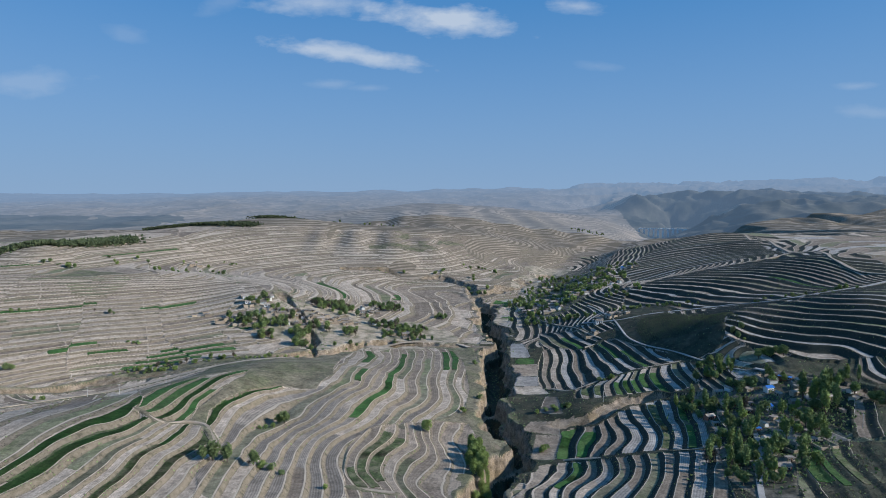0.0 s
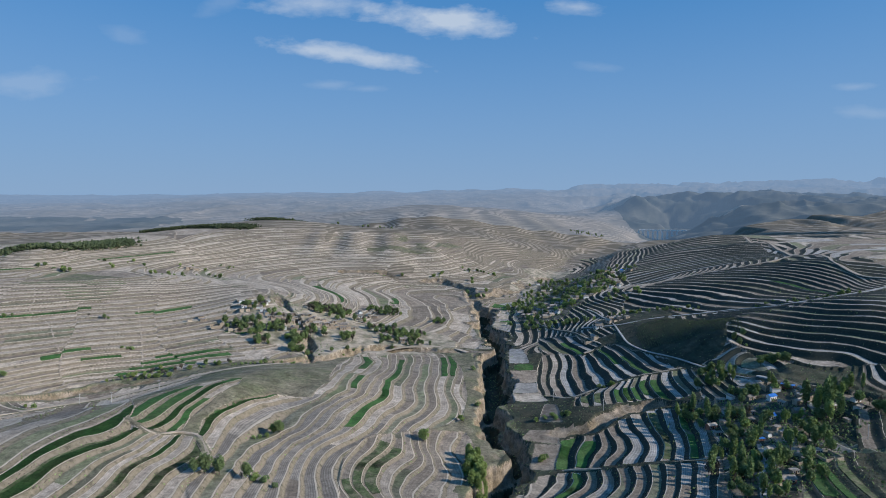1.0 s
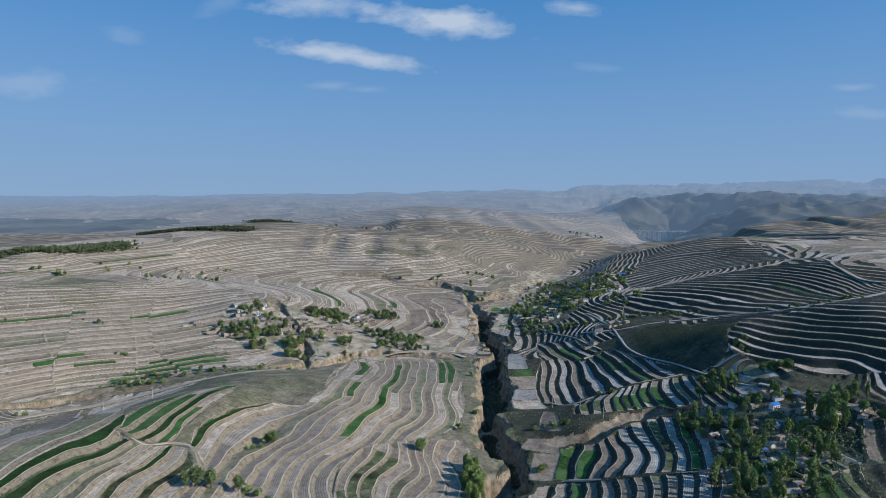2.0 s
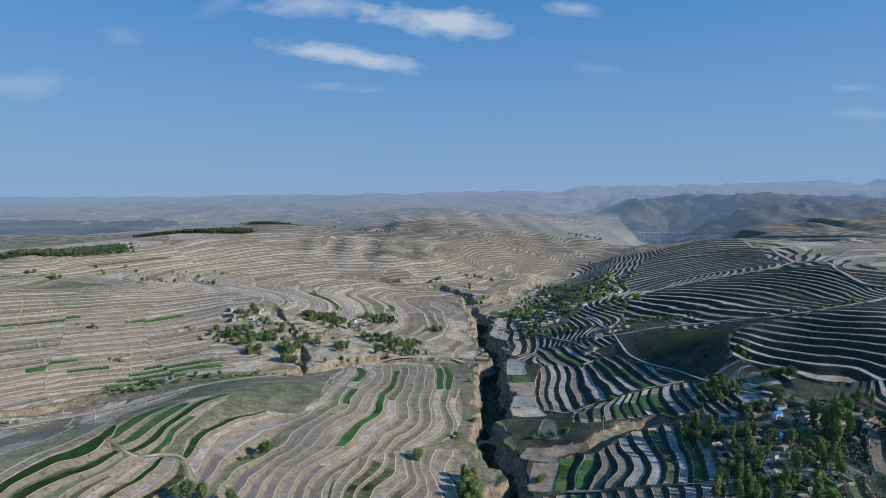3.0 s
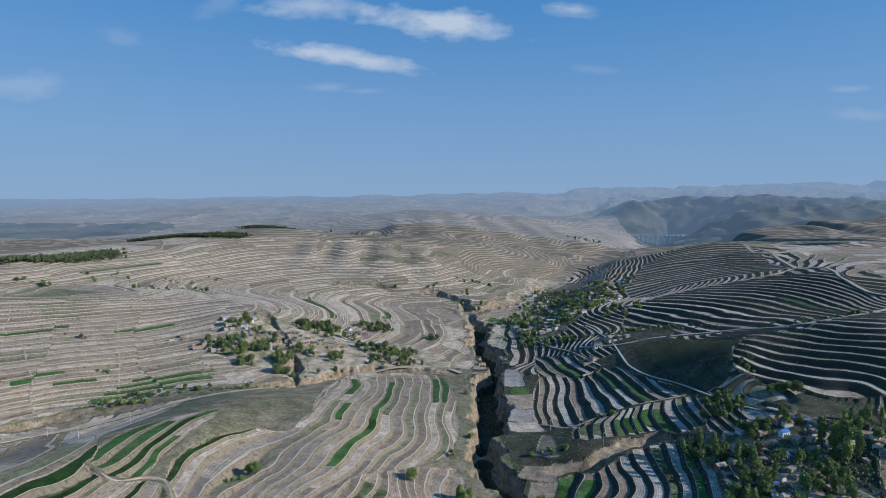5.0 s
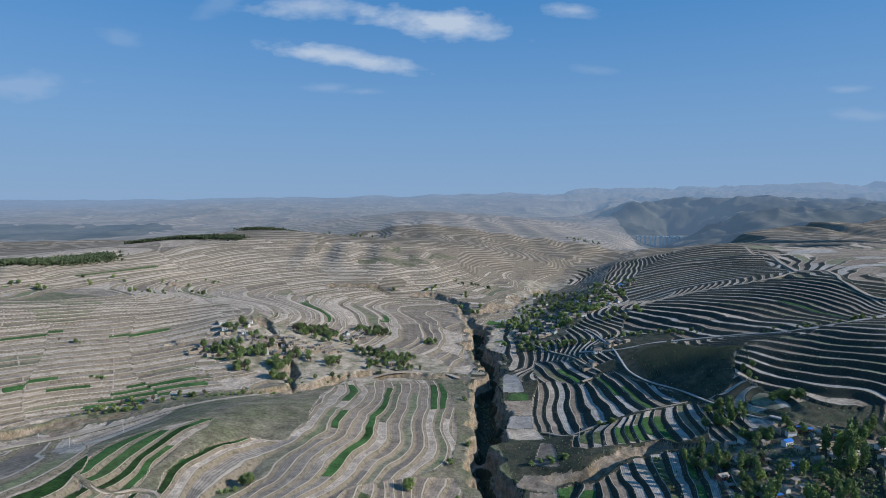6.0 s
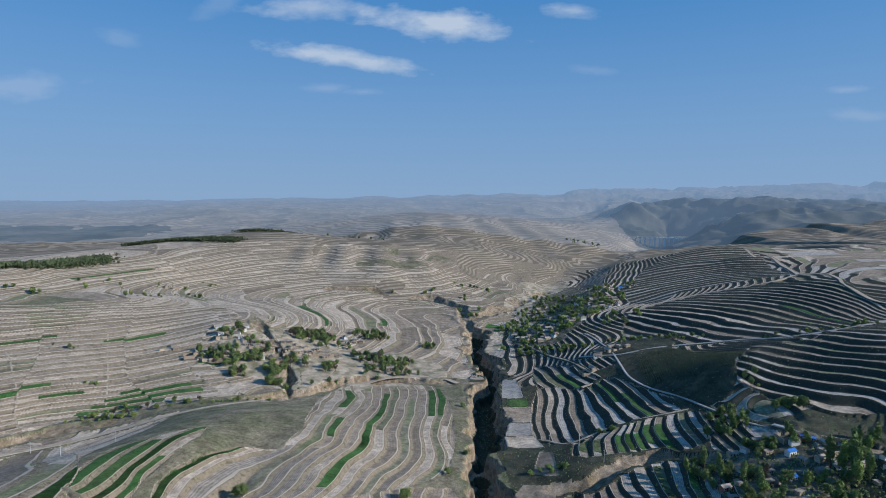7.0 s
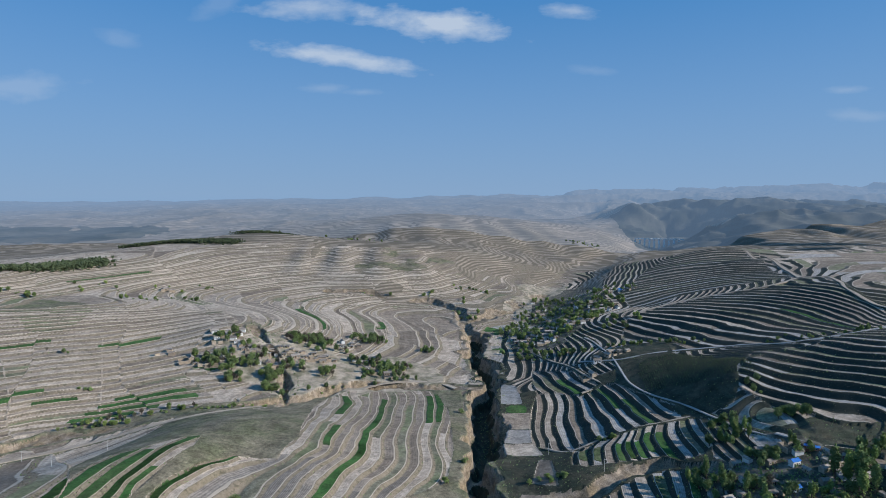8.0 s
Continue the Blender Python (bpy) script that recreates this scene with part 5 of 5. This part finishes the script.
VALLEY_TREE = [tree_kind("willow_tree", 7.5, 3.0, 0.08, 130, 0.95, M_LEAF, 21, 8, "green tree among the houses of the valley"),
               tree_kind("walnut_tree", 7.0, 3.2, 0.08, 130, 0.95, M_LEAF_DARK, 22, 8, "dark green tree among the houses of the valley"),
               tree_kind("locust_tree", 6.5, 2.8, 0.08, 130, 0.92, M_LEAF_FRESH, 23, 8, "fresh green tree in the valley village")]
WILLOW = [tree_kind("willow_tree", 10.5, 3.0, 0.04, 460, 0.56, M_LEAF_FRESH, 31, 11, "tall fresh green willow on the gorge edge")]
MODELS = {"w": WILLOW, "r": ELM, "a": APRICOT, "v": VALLEY_TREE, "p": POPLAR, "b": BUSH, "t": BARE}
used_models = set()
plant_rng = np.random.RandomState(77)


def plant(letter, x, y, scale=1.0, which=None, group=""):
    kinds = MODELS[letter]
    ob = kinds[plant_rng.randint(len(kinds)) if which is None else which]
    z = float(ground_at(x, y)[0])
    s = scale * plant_rng.uniform(0.8, 1.2)
    m = pose(x, y, z - 0.1, plant_rng.uniform(-4, 4), plant_rng.uniform(-4, 4), plant_rng.uniform(0, 360))
    if ob.name in used_models:
        ob = copy_thing(ob, m)
    else:
        used_models.add(ob.name)
        ob.matrix_basis = m
    ob.scale = (s * plant_rng.uniform(0.9, 1.1), s * plant_rng.uniform(0.9, 1.1), s)
    if group:
        ob["group"] = group


def grove(letters, cx, cy, rx, ry, n, scale=1.0, group="", turn=0.0):
    """Trees strewn over an ellipse of the plan."""
    c, s = math.cos(radians(turn)), math.sin(radians(turn))
    for i in range(n):
        a, r = plant_rng.uniform(0, 2 * math.pi), math.sqrt(plant_rng.rand())
        u, v = rx * r * math.cos(a), ry * r * math.sin(a)
        plant(letters[plant_rng.randint(len(letters))], cx + u * c - v * s, cy + u * s + v * c, scale, group=group)


def row(letters, x0, y0, x1, y1, n, scale=1.0, jitter=2.0, group=""):
    for i in range(n):
        t = (i + plant_rng.uniform(-0.3, 0.3)) / max(n - 1, 1)
        plant(letters[plant_rng.randint(len(letters))], x0 + (x1 - x0) * t + plant_rng.normal() * jitter, y0 + (y1 - y0) * t + plant_rng.normal() * jitter, scale, group=group)


# single trees on the near spur and the left slope
SPUR_TREES = [("a", -11, 391, 1.3, 0), ("a", -104, 374, 1.25, 0), ("a", -100, 373, 1.2, 1), ("b", -110, 365, 1.2, 0), ("b", -113, 364, 1.1, 0), ("b", -106, 367, 1.0, 2),
                           ("r", -118, 301, 1.35, 1), ("r", -112, 304, 1.2, 1), ("r", -122, 298, 1.2, 1), ("a", -99, 306, 1.1, 1), ("b", -95, 308, 1.4, 2), ("b", -90, 306, 1.2, 0), ("b", -84, 305, 1.2, 1)]
SLOPE_TREES = [("t", -101, 305, 0.6, 0), ("b", -60, 298, 1.2, 2), ("a", -357, 651, 0.6, 1), ("r", -362, 653, 0.7, 1), ("t", -378, 652, 0.7, 0), ("b", -304, 587, 1.3, 0), ("b", -309, 586, 1.5, 1),
                           ("b", -300, 588, 1.2, 0), ("a", -452, 629, 1.0, 1), ("r", -446, 632, 0.8, 1), ("r", -374, 509, 1.0, 1), ("a", -371, 512, 0.8, 1), ("a", -314, 455, 0.7, 0), ("b", -309, 456, 1.3, 0)]
GORGE_TREES = [("b", 24, 361, 1.6, 2), ("b", 15, 430, 1.2, 2), ("b", 28, 460, 1.3, 0), ("b", 30, 560, 1.5, 0), ("b", 64, 377, 1.6, 2), ("b", 66, 381, 1.3, 0), ("p", 24, 366, 0.85, 1), ("p", 22, 357, 0.9, 1), ("p", 20, 350, 0.8, 1), ("p", 26, 352, 0.85, 1), ("p", 25, 359, 0.9, 1), ("p", 21, 364, 0.7, 1), ("a", 27, 364, 1.0, 0)]
for letter, x, y, s, w in SPUR_TREES + SLOPE_TREES + GORGE_TREES:
    plant(letter, x, y, s, w)
for cx, cy, rx, ry, n in ((-527, 826, 18, 8, 8), (-505, 822, 10, 5, 5), (-382, 845, 30, 8, 10), (-345, 900, 25, 8, 8), (-349, 1001, 20, 6, 5), (-470, 900, 40, 30, 8), (-400, 960, 40, 20, 6),
                          (70, 1128, 40, 14, 14), (-10, 1075, 25, 10, 7), (-180, 1500, 120, 25, 14), (-100, 1050, 40, 10, 6)):
    grove("vvbb" if cy > 780 else "aabb", cx, cy, rx, ry, n, 0.9, "trees on the left slope")
row("bbaa", -290, 533, -240, 536, 20, 0.85, 2.0, "shrubs along the gully")
row("btba", -268, 543, -190, 556, 24, 0.9, 3.0, "shrubs along the gully")
row("bba", -190, 552, -135, 566, 13, 0.9, 3.0, "shrubs along the gully")
grove("w", 21, 350, 6, 32, 46, 0.95, "trees on the edge of the gorge")
# village on the far side of the gully
V1 = "trees of the gully village"
for cx, cy, rx, ry, n in ((-223, 658, 22, 10, 12), (-202, 645, 14, 10, 9), (-182, 622, 12, 9, 8), (-152, 636, 12, 14, 12), (-140, 607, 13, 7, 9), (-125, 735, 16, 12, 18), (-148, 722, 16, 10, 9),
                          (-72, 776, 22, 14, 15), (-215, 705, 18, 16, 8), (-45, 668, 26, 8, 13), (-30, 690, 24, 10, 8), (-3, 757, 7, 6, 4), (-70, 700, 20, 12, 6), (-100, 655, 10, 12, 6), (-175, 680, 20, 14, 7), (-120, 720, 30, 14, 10), (-55, 690, 34, 14, 12), (-190, 660, 26, 14, 10), (-130, 655, 20, 12, 8)):
    grove("rraat", cx, cy, rx, ry, int(n * 1.6), 1.1, V1)
row("rrb", -66, 650, -8, 662, 13, 0.8, 2.5, V1)
row("rb", -118, 606, -80, 632, 6, 0.7, 2.0, V1)
# village at the right foot of the slope
V2 = "trees of the roadside village"
for x, y, s in ((233, 363, 1.5), (229, 366, 1.45), (236, 368, 1.55), (231, 357, 1.4), (226, 372, 1.3), (238, 358, 1.3), (234, 373, 1.4)):
    plant("p", x, y, s, None, V2)
for cx, cy, rx, ry, n, l in ((166, 392, 12, 16, 13, "rap"), (150, 285, 14, 18, 16, "pra"), (160, 320, 8, 26, 15, "pra"), (208, 452, 14, 9, 9, "ra"), (196, 432, 16, 9, 10, "rap"), (255, 385, 16, 12, 12, "raap"),
                             (190, 372, 12, 14, 9, "rt"), (175, 350, 9, 22, 12, "pra"), (215, 350, 14, 16, 11, "praa"), (240, 440, 14, 10, 7, "ra"), (200, 400, 10, 10, 6, "r"), (142, 300, 6, 20, 8, "pt"),
                             (178, 300, 12, 22, 12, "rap"), (222, 402, 10, 8, 5, "rap"), (262, 360, 14, 14, 8, "rt"), (200, 325, 12, 14, 9, "rap")):
    grove(l, cx, cy, rx, ry, int(n * 1.35), 0.95, V2)
# village in the valley and the bands of trees round it
V3 = "trees of the valley village"
for cx, cy, rx, ry, n in ((150, 820, 40, 40, 52), (200, 860, 30, 40, 40), (250, 950, 40, 60, 44), (180, 960, 50, 60, 36), (120, 880, 26, 40, 22), (300, 1060, 40, 60, 16), (195, 1060, 40, 60, 24), (110, 760, 24, 20, 8), (225, 770, 30, 22, 10)):
    grove("v", cx, cy, rx, ry, int(n * 1.15), 1.0, V3)
row("vbv", 118, 752, 172, 690, 34, 0.75, 4.0, V3)
row("vvb", 190, 690, 262, 628, 26, 0.7, 3.5, V3)
row("bbv", 100, 735, 150, 700, 14, 0.9, 4.0, V3)
row("vbb", 318, 565, 372, 548, 20, 0.75, 3.0, "trees below the terraced hill")
row("bb", 300, 575, 320, 590, 6, 0.9, 2.0, "trees below the terraced hill")
grove("rb", 237, 478, 6, 14, 6, 0.8, "trees below the terraced hill")
grove("bb", 128, 470, 8, 4, 7, 1.1, "bushes on the bank")
grove("bb", 80, 428, 14, 4, 9, 1.0, "bushes on the bank")
grove("v", 480, 2010, 60, 60, 26, 0.9, "far trees")
grove("v", -250, 1720, 60, 20, 10, 1.2, "far trees")
grove("v", 60, 1000, 30, 60, 10, 1.0, "far trees")


# ---- woods and orchards that cannot be counted ----
def belt(name, line, width, count, size, leaf, label, seed, tall=7.0):
    rng = np.random.RandomState(seed)
    p = np.array(line, float)
    t = rng.rand(count) * (len(p) - 1)
    i = t.astype(int)
    f = (t - i)[:, None]
    q = p[i] * (1 - f) + p[i + 1] * f
    q = q + rng.normal(size=(count, 2)) * width * 0.4
    z = ground_at(q[:, 0], q[:, 1]) + rng.rand(count) ** 0.7 * tall
    me = clump_mesh(name, np.c_[q, z], rng.uniform(0.7, 1.3, count) * size, rng)
    tagged(obj(name, me, leaf), label, "wood", kind="stuff")


belt("wood_belt", [(-720, 800), (-640, 850), (-560, 960), (-520, 1015)], 26, 5200, 2.3, M_WOOD, "dark green planted wood along the ridge of the slope", 3)
belt("wood_belt", [(-640, 1320), (-540, 1325), (-470, 1310), (-403, 1300)], 22, 2600, 2.4, M_WOOD, "dark green planted wood on the hill crest", 4, 6)
belt("wood_belt", [(-440, 1480), (-411, 1560), (-360, 1610), (-290, 1660)], 40, 3000, 2.6, M_WOOD, "dark green planted wood on the hill crest", 5, 6)
belt("scrub_cover", [(150, 760), (120, 860), (180, 960), (260, 1080)], 70, 1500, 1.0, M_LEAF_DARK, "low scrub between the valley houses", 6, 1.5)
belt("scrub_cover", [(165, 395), (200, 370), (235, 365), (190, 320), (150, 280)], 34, 1500, 0.8, M_LEAF_DARK, "low scrub between the village yards", 7, 1.2)
belt("scrub_cover", [(-205, 745), (-165, 690), (-140, 640), (-128, 590)], 22, 300, 0.8, M_LEAF_DARK, "dry scrub along the gully floor", 8, 1.2)
belt("scrub_cover", [(44, 400), (46, 470), (54, 560), (58, 700), (50, 900)], 18, 500, 0.6, M_LEAF, "scattered scrub on the gorge edges", 9, 0.6)


def bank_tufts():
    """Loose tufts of dry and green growth on the terrace banks near by."""
    rng = np.random.RandomState(31)
    for name, far, share, size, leaf, label in (("bank_scrub", 640, 0.13, 0.36, M_TWIG, "dry grass tufts on the terrace banks"), ("bank_scrub", 900, 0.025, 0.52, M_LEAF_DARK, "dark shrubs scattered on the terrace banks")):
        m = ((cell(RISER) > 0.5) | (kind == 8)) & (CY < far) & (CY > 240) & (np.abs(CX) < 0.8 * CY) & (rng.rand(*CX.shape) < share * (1 + nz1(CX, CY, 30)))
        r, c = np.nonzero(m)
        q = np.c_[CX[r, c], CY[r, c]] + rng.uniform(-0.5, 0.5, (len(r), 2))
        z = ground_at(q[:, 0], q[:, 1]) + size * 0.3
        tagged(obj(name, clump_mesh(name, np.c_[q, z], rng.uniform(0.6, 1.4, len(r)) * size, rng), leaf), label, "scrub", kind="stuff")


bank_tufts()


def orchard():
    """Rows of low shrubs along the shaded slope above the road."""
    rng = np.random.RandomState(12)
    pts = []
    for r in range(70):
        for k in range(70):
            u, v = k * 1.7 + rng.normal() * 0.3, r * 2.6 + rng.normal() * 0.2
            x, y = 150 + u * 0.86 + v * 0.14, 560 + v * 0.72 - u * 0.62
            if np.hypot((x - 214) / 36, (y - 540) / 58) + 0.2 * float(nz1(np.float64(x), np.float64(y), 25.0)) < 1:
                pts.append((x, y))
    q = np.array(pts)
    z = ground_at(q[:, 0], q[:, 1]) + 0.35
    tagged(obj("orchard_rows", clump_mesh("orchard_rows", np.c_[q, z], rng.uniform(0.45, 0.8, len(q)), rng), M_WOOD), "rows of small dark shrubs on a shaded slope", "orchard", kind="stuff")


orchard()


# ---- houses ----
def house_kind(name, w, d, h, wall, roof, label, flat=False):
    """A small farmhouse: walls, pitched roof with eaves, door and windows towards -y."""
    root = new(name)
    bm = bmesh.new()
    box(bm, -w / 2, -d / 2, -1.2, w / 2, d / 2, h)
    if not flat:
        for sx in (-1, 1):
            vs = [bm.verts.new((sx * w / 2, -d / 2, h)), bm.verts.new((sx * w / 2, d / 2, h)), bm.verts.new((sx * w / 2, 0, h + d * 0.26))]
            vs2 = [bm.verts.new((sx * (w / 2 - 0.3), v.co.y, v.co.z)) for v in vs]
            bm.faces.new(vs)
            bm.faces.new(vs2[::-1])
            for i in range(3):
                bm.faces.new((vs[i], vs2[i], vs2[(i + 1) % 3], vs[(i + 1) % 3]))
    part("wall", bm, wall, root)
    for sy in (-1, 1):
        bm = bmesh.new()
        rise = 0.0 if flat else d * 0.26
        e = 0.45
        slope = rise / (d / 2)
        y0, y1 = sy * (d / 2 + e), 0.0
        z0, z1 = h - slope * e + 0.02, h + rise + 0.02
        vs = [bm.verts.new((x, y, z + k)) for k in (0, 0.16) for x, y, z in ((-w / 2 - e, y0, z0), (w / 2 + e, y0, z0), (w / 2 + e, y1, z1), (-w / 2 - e, y1, z1))]
        for f in ((0, 1, 2, 3), (7, 6, 5, 4), (0, 4, 5, 1), (1, 5, 6, 2), (2, 6, 7, 3), (3, 7, 4, 0)):
            bm.faces.new([vs[i] for i in f])
        part("roof_slope", bm, roof, root)
    if not flat:
        bm = bmesh.new()
        box(bm, -w / 2 - 0.5, -0.16, h + rise + 0.1, w / 2 + 0.5, 0.16, h + rise + 0.34, 0.05)
        part("ridge", bm, roof, root)
    bm = bmesh.new()
    box(bm, -0.5, -d / 2 - 0.05, 0, 0.5, -d / 2 + 0.05, 2.1)
    part("door", bm, M_DOOR, root, "dark wooden door")
    for x in (-w * 0.3, w * 0.3):
        bm = bmesh.new()
        box(bm, x - 0.65, -d / 2 - 0.06, 0.9, x + 0.65, -d / 2 + 0.04, 2.1)
        win = part("window", bm, M_WHITE, root, "white window frame")
        bm = bmesh.new()
        box(bm, x - 0.55, -d / 2 - 0.08, 1.0, x + 0.55, -d / 2 - 0.02, 2.0)
        part("pane", bm, M_PANE, win)
    return tagged(root, label, "house")


HOUSES = [house_kind("farmhouse", 8.0, 4.2, 2.9, M_WALL, M_ROOF, "adobe farmhouse with a grey tiled roof"),
          house_kind("farmhouse", 6.5, 3.8, 2.8, M_WHITE, M_ROOF, "white farmhouse with a grey tiled roof"),
          house_kind("farmhouse", 7.0, 4.0, 2.8, M_BRICK, M_ROOF, "brick farmhouse with a grey tiled roof"),
          house_kind("shed", 5.0, 3.2, 2.4, M_WALL, M_ROOF, "flat-roofed earthen shed in a farmyard", True),
          house_kind("farmhouse", 7.0, 4.4, 3.3, M_WHITE, M_BLUE, "white farmhouse with a bright blue steel roof"),
          house_kind("shed", 9.0, 3.4, 2.6, M_BRICK, M_BLUE, "long low shed with a blue steel roof", True)]
house_rng = np.random.RandomState(5)
built = []


def put_house(which, x, y, turn, group, scale=1.0):
    ob = HOUSES[which]
    z = float(ground_at(x, y)[0])
    m = pose(x, y, z + 0.05, 0, 0, turn)
    if which in [b[0] for b in built]:
        ob = copy_thing(ob, m)
    else:
        ob.matrix_basis = m
    ob.scale = (scale, scale, scale)
    ob["group"] = group
    built.append((which, x, y))


def yard_wall(x, y, turn, w, d, group):
    """A low earthen wall round a yard, with a gap for the gate."""
    root = new("yard_wall")
    for x0, y0, x1, y1 in ((-w / 2, -d / 2, -1.2, -d / 2 + 0.35), (1.2, -d / 2, w / 2, -d / 2 + 0.35), (-w / 2, -d / 2 + 0.35, -w / 2 + 0.35, d / 2), (w / 2 - 0.35, -d / 2 + 0.35, w / 2, d / 2)):
        bm = bmesh.new()
        box(bm, x0, y0, -1.5, x1, y1, 1.9, 0.06)
        part("wall_length", bm, M_WALL, root)
    root.matrix_basis = pose(x, y, float(ground_at(x, y)[0]), 0, 0, turn)
    tagged(root, "low earthen wall round a farmyard", "wall", group)


def hamlet(cx, cy, rx, ry, n, kinds, group, yards=0.4):
    size = 0.8 if group == "houses of the roadside village" else 1.0
    tries = 0
    while n and tries < 400:
        tries += 1
        a, r = house_rng.uniform(0, 2 * math.pi), math.sqrt(house_rng.rand())
        x, y = cx + rx * r * math.cos(a), cy + ry * r * math.sin(a)
        if any(math.hypot(x - b[1], y - b[2]) < 7.0 for b in built):
            continue
        turn = house_rng.choice([0, 0, 90, -90, 180]) + house_rng.normal() * 8 + 12
        put_house(kinds[house_rng.randint(len(kinds))], x, y, turn, group, size * house_rng.uniform(0.85, 1.1))
        if y < 760 and house_rng.rand() < yards * (1.0 if size == 1.0 else 0.35):
            c, s = math.cos(radians(turn)), math.sin(radians(turn))
            yard_wall(x + s * 6.5, y - c * 6.5, turn, 11, 10, group)
        n -= 1


G1, G2, G3 = "houses of the gully village", "houses of the roadside village", "houses of the valley village"
put_house(4, 213, 388, 20, G2, 0.8)
put_house(4, 201, 366, 15, G2, 0.72)
put_house(5, 229, 398, -35, G2, 0.85)
put_house(5, 181, 340, 10, G2, 0.6)
put_house(2, 167, 288, 5, G2, 1.0)
put_house(2, 243, 386, -30, G2, 0.9)
put_house(1, 254, 366, 30, G2, 0.9)
put_house(4, 300, 1010, 10, G3, 1.0)
ROADSIDE = [(200, 385, 26, 26, 13, G2, [0, 0, 3, 1, 2]), (188, 335, 18, 26, 10, G2, [0, 3, 1, 3]), (240, 375, 20, 20, 7, G2, [0, 3, 1]), (165, 300, 12, 24, 5, G2, [0, 3]), (170, 360, 10, 16, 4, G2, [2, 3])]
GULLY_SIDE = [(-215, 708, 24, 14, 7, G1, [0, 1, 1]), (-195, 682, 16, 12, 6, G1, [0, 1, 1]), (-150, 688, 34, 14, 15, G1, [0, 1, 1, 3]), (-98, 745, 20, 10, 6, G1, [1, 0, 3]), (-62, 700, 18, 9, 7, G1, [1, 0, 3]),
                                (-48, 676, 18, 8, 8, G1, [0, 1, 1, 3]), (-160, 660, 18, 9, 6, G1, [0, 1, 1]), (-270, 668, 10, 8, 3, G1, [0, 3]), (-230, 650, 12, 6, 3, G1, [3, 0]), (-110, 690, 14, 10, 4, G1, [0, 3])]
VALLEY_SIDE = [(135, 810, 30, 45, 44, G3, [0, 0, 3, 1]), (185, 850, 32, 45, 40, G3, [0, 3, 1]), (240, 930, 34, 50, 26, G3, [0, 1, 3]), (170, 940, 30, 50, 12, G3, [0, 3, 1]), (300, 1040, 30, 50, 8, G3, [1, 0, 3]), (200, 1040, 40, 60, 16, G3, [1, 0, 3]),
                                (168, 634, 10, 8, 3, G3, [1, 0]), (190, 640, 12, 6, 3, G3, [0, 3]), (155, 600, 5, 5, 1, G3, [0]), (-390, 950, 12, 6, 3, "lone farm", [1, 0])]
for cx, cy, rx, ry, n, g, k in ROADSIDE + GULLY_SIDE + VALLEY_SIDE:
    hamlet(cx, cy, rx, ry, n, k, g)


# ---- viaduct ----
def viaduct():
    root = new("viaduct")
    a, b = Vector((790, 2450, 0)), Vector((960, 2390, 0))
    n = 11
    d = (b - a).normalized()
    s = Vector((-d.y, d.x, 0))
    deck_z = 7.0
    for i in range(n):
        p = a + (b - a) * i / (n - 1)
        z0 = min(float(ground_at(p.x, p.y)[0]) - 3, deck_z - 6)
        bm = bmesh.new()
        box(bm, -3.3, -3.4, z0, 3.3, 3.4, deck_z - 2, 0.3)
        box(bm, -3.0, -5, deck_z - 2, 3.0, 5, deck_z - 0.2)
        bmesh.ops.transform(bm, matrix=Matrix.Translation((p.x, p.y, 0)) @ Matrix.Rotation(math.atan2(d.y, d.x), 4, "Z"), verts=bm.verts)
        part("pier", bm, M_CONCRETE, root)
    for i in range(n - 1):
        p, q = a + (b - a) * i / (n - 1), a + (b - a) * (i + 0.985) / (n - 1)
        bm = bmesh.new()
        L = (q - p).length
        box(bm, 0, -5.5, -0.2, L, 5.5, 1.8, 0.1)
        box(bm, 0, -5.6, 1.8, L, -5.2, 2.8)
        box(bm, 0, 5.2, 1.8, L, 5.6, 2.8)
        bmesh.ops.transform(bm, matrix=Matrix.Translation((p.x, p.y, deck_z)) @ Matrix.Rotation(math.atan2(d.y, d.x), 4, "Z"), verts=bm.verts)
        part("span", bm, M_CONCRETE, root)
    tagged(root, "pale concrete viaduct on tall piers across the valley", "bridge")


viaduct()


# ---- poles ----
def pole_at(x, y):
    root = new("utility_pole")
    bm = bmesh.new()
    tube(bm, [Vector((0, 0, -0.5)), Vector((0, 0, 8.5))], [0.17, 0.11], 8)
    part("post", bm, M_POLE, root)
    bm = bmesh.new()
    box(bm, -0.9, -0.06, 7.7, 0.9, 0.06, 7.85)
    part("crossarm", bm, M_POLE, root)
    root.matrix_basis = pose(x, y, float(ground_at(x, y)[0]), 0, 0, 30)
    tagged(root, "slim grey concrete utility pole", "pole", "utility poles")


for x, y in ((-232, 425), (-205, 440), (-282, 470), (115, 425), (88, 470), (106, 455), (235, 330), (260, 345)):
    pole_at(x, y)
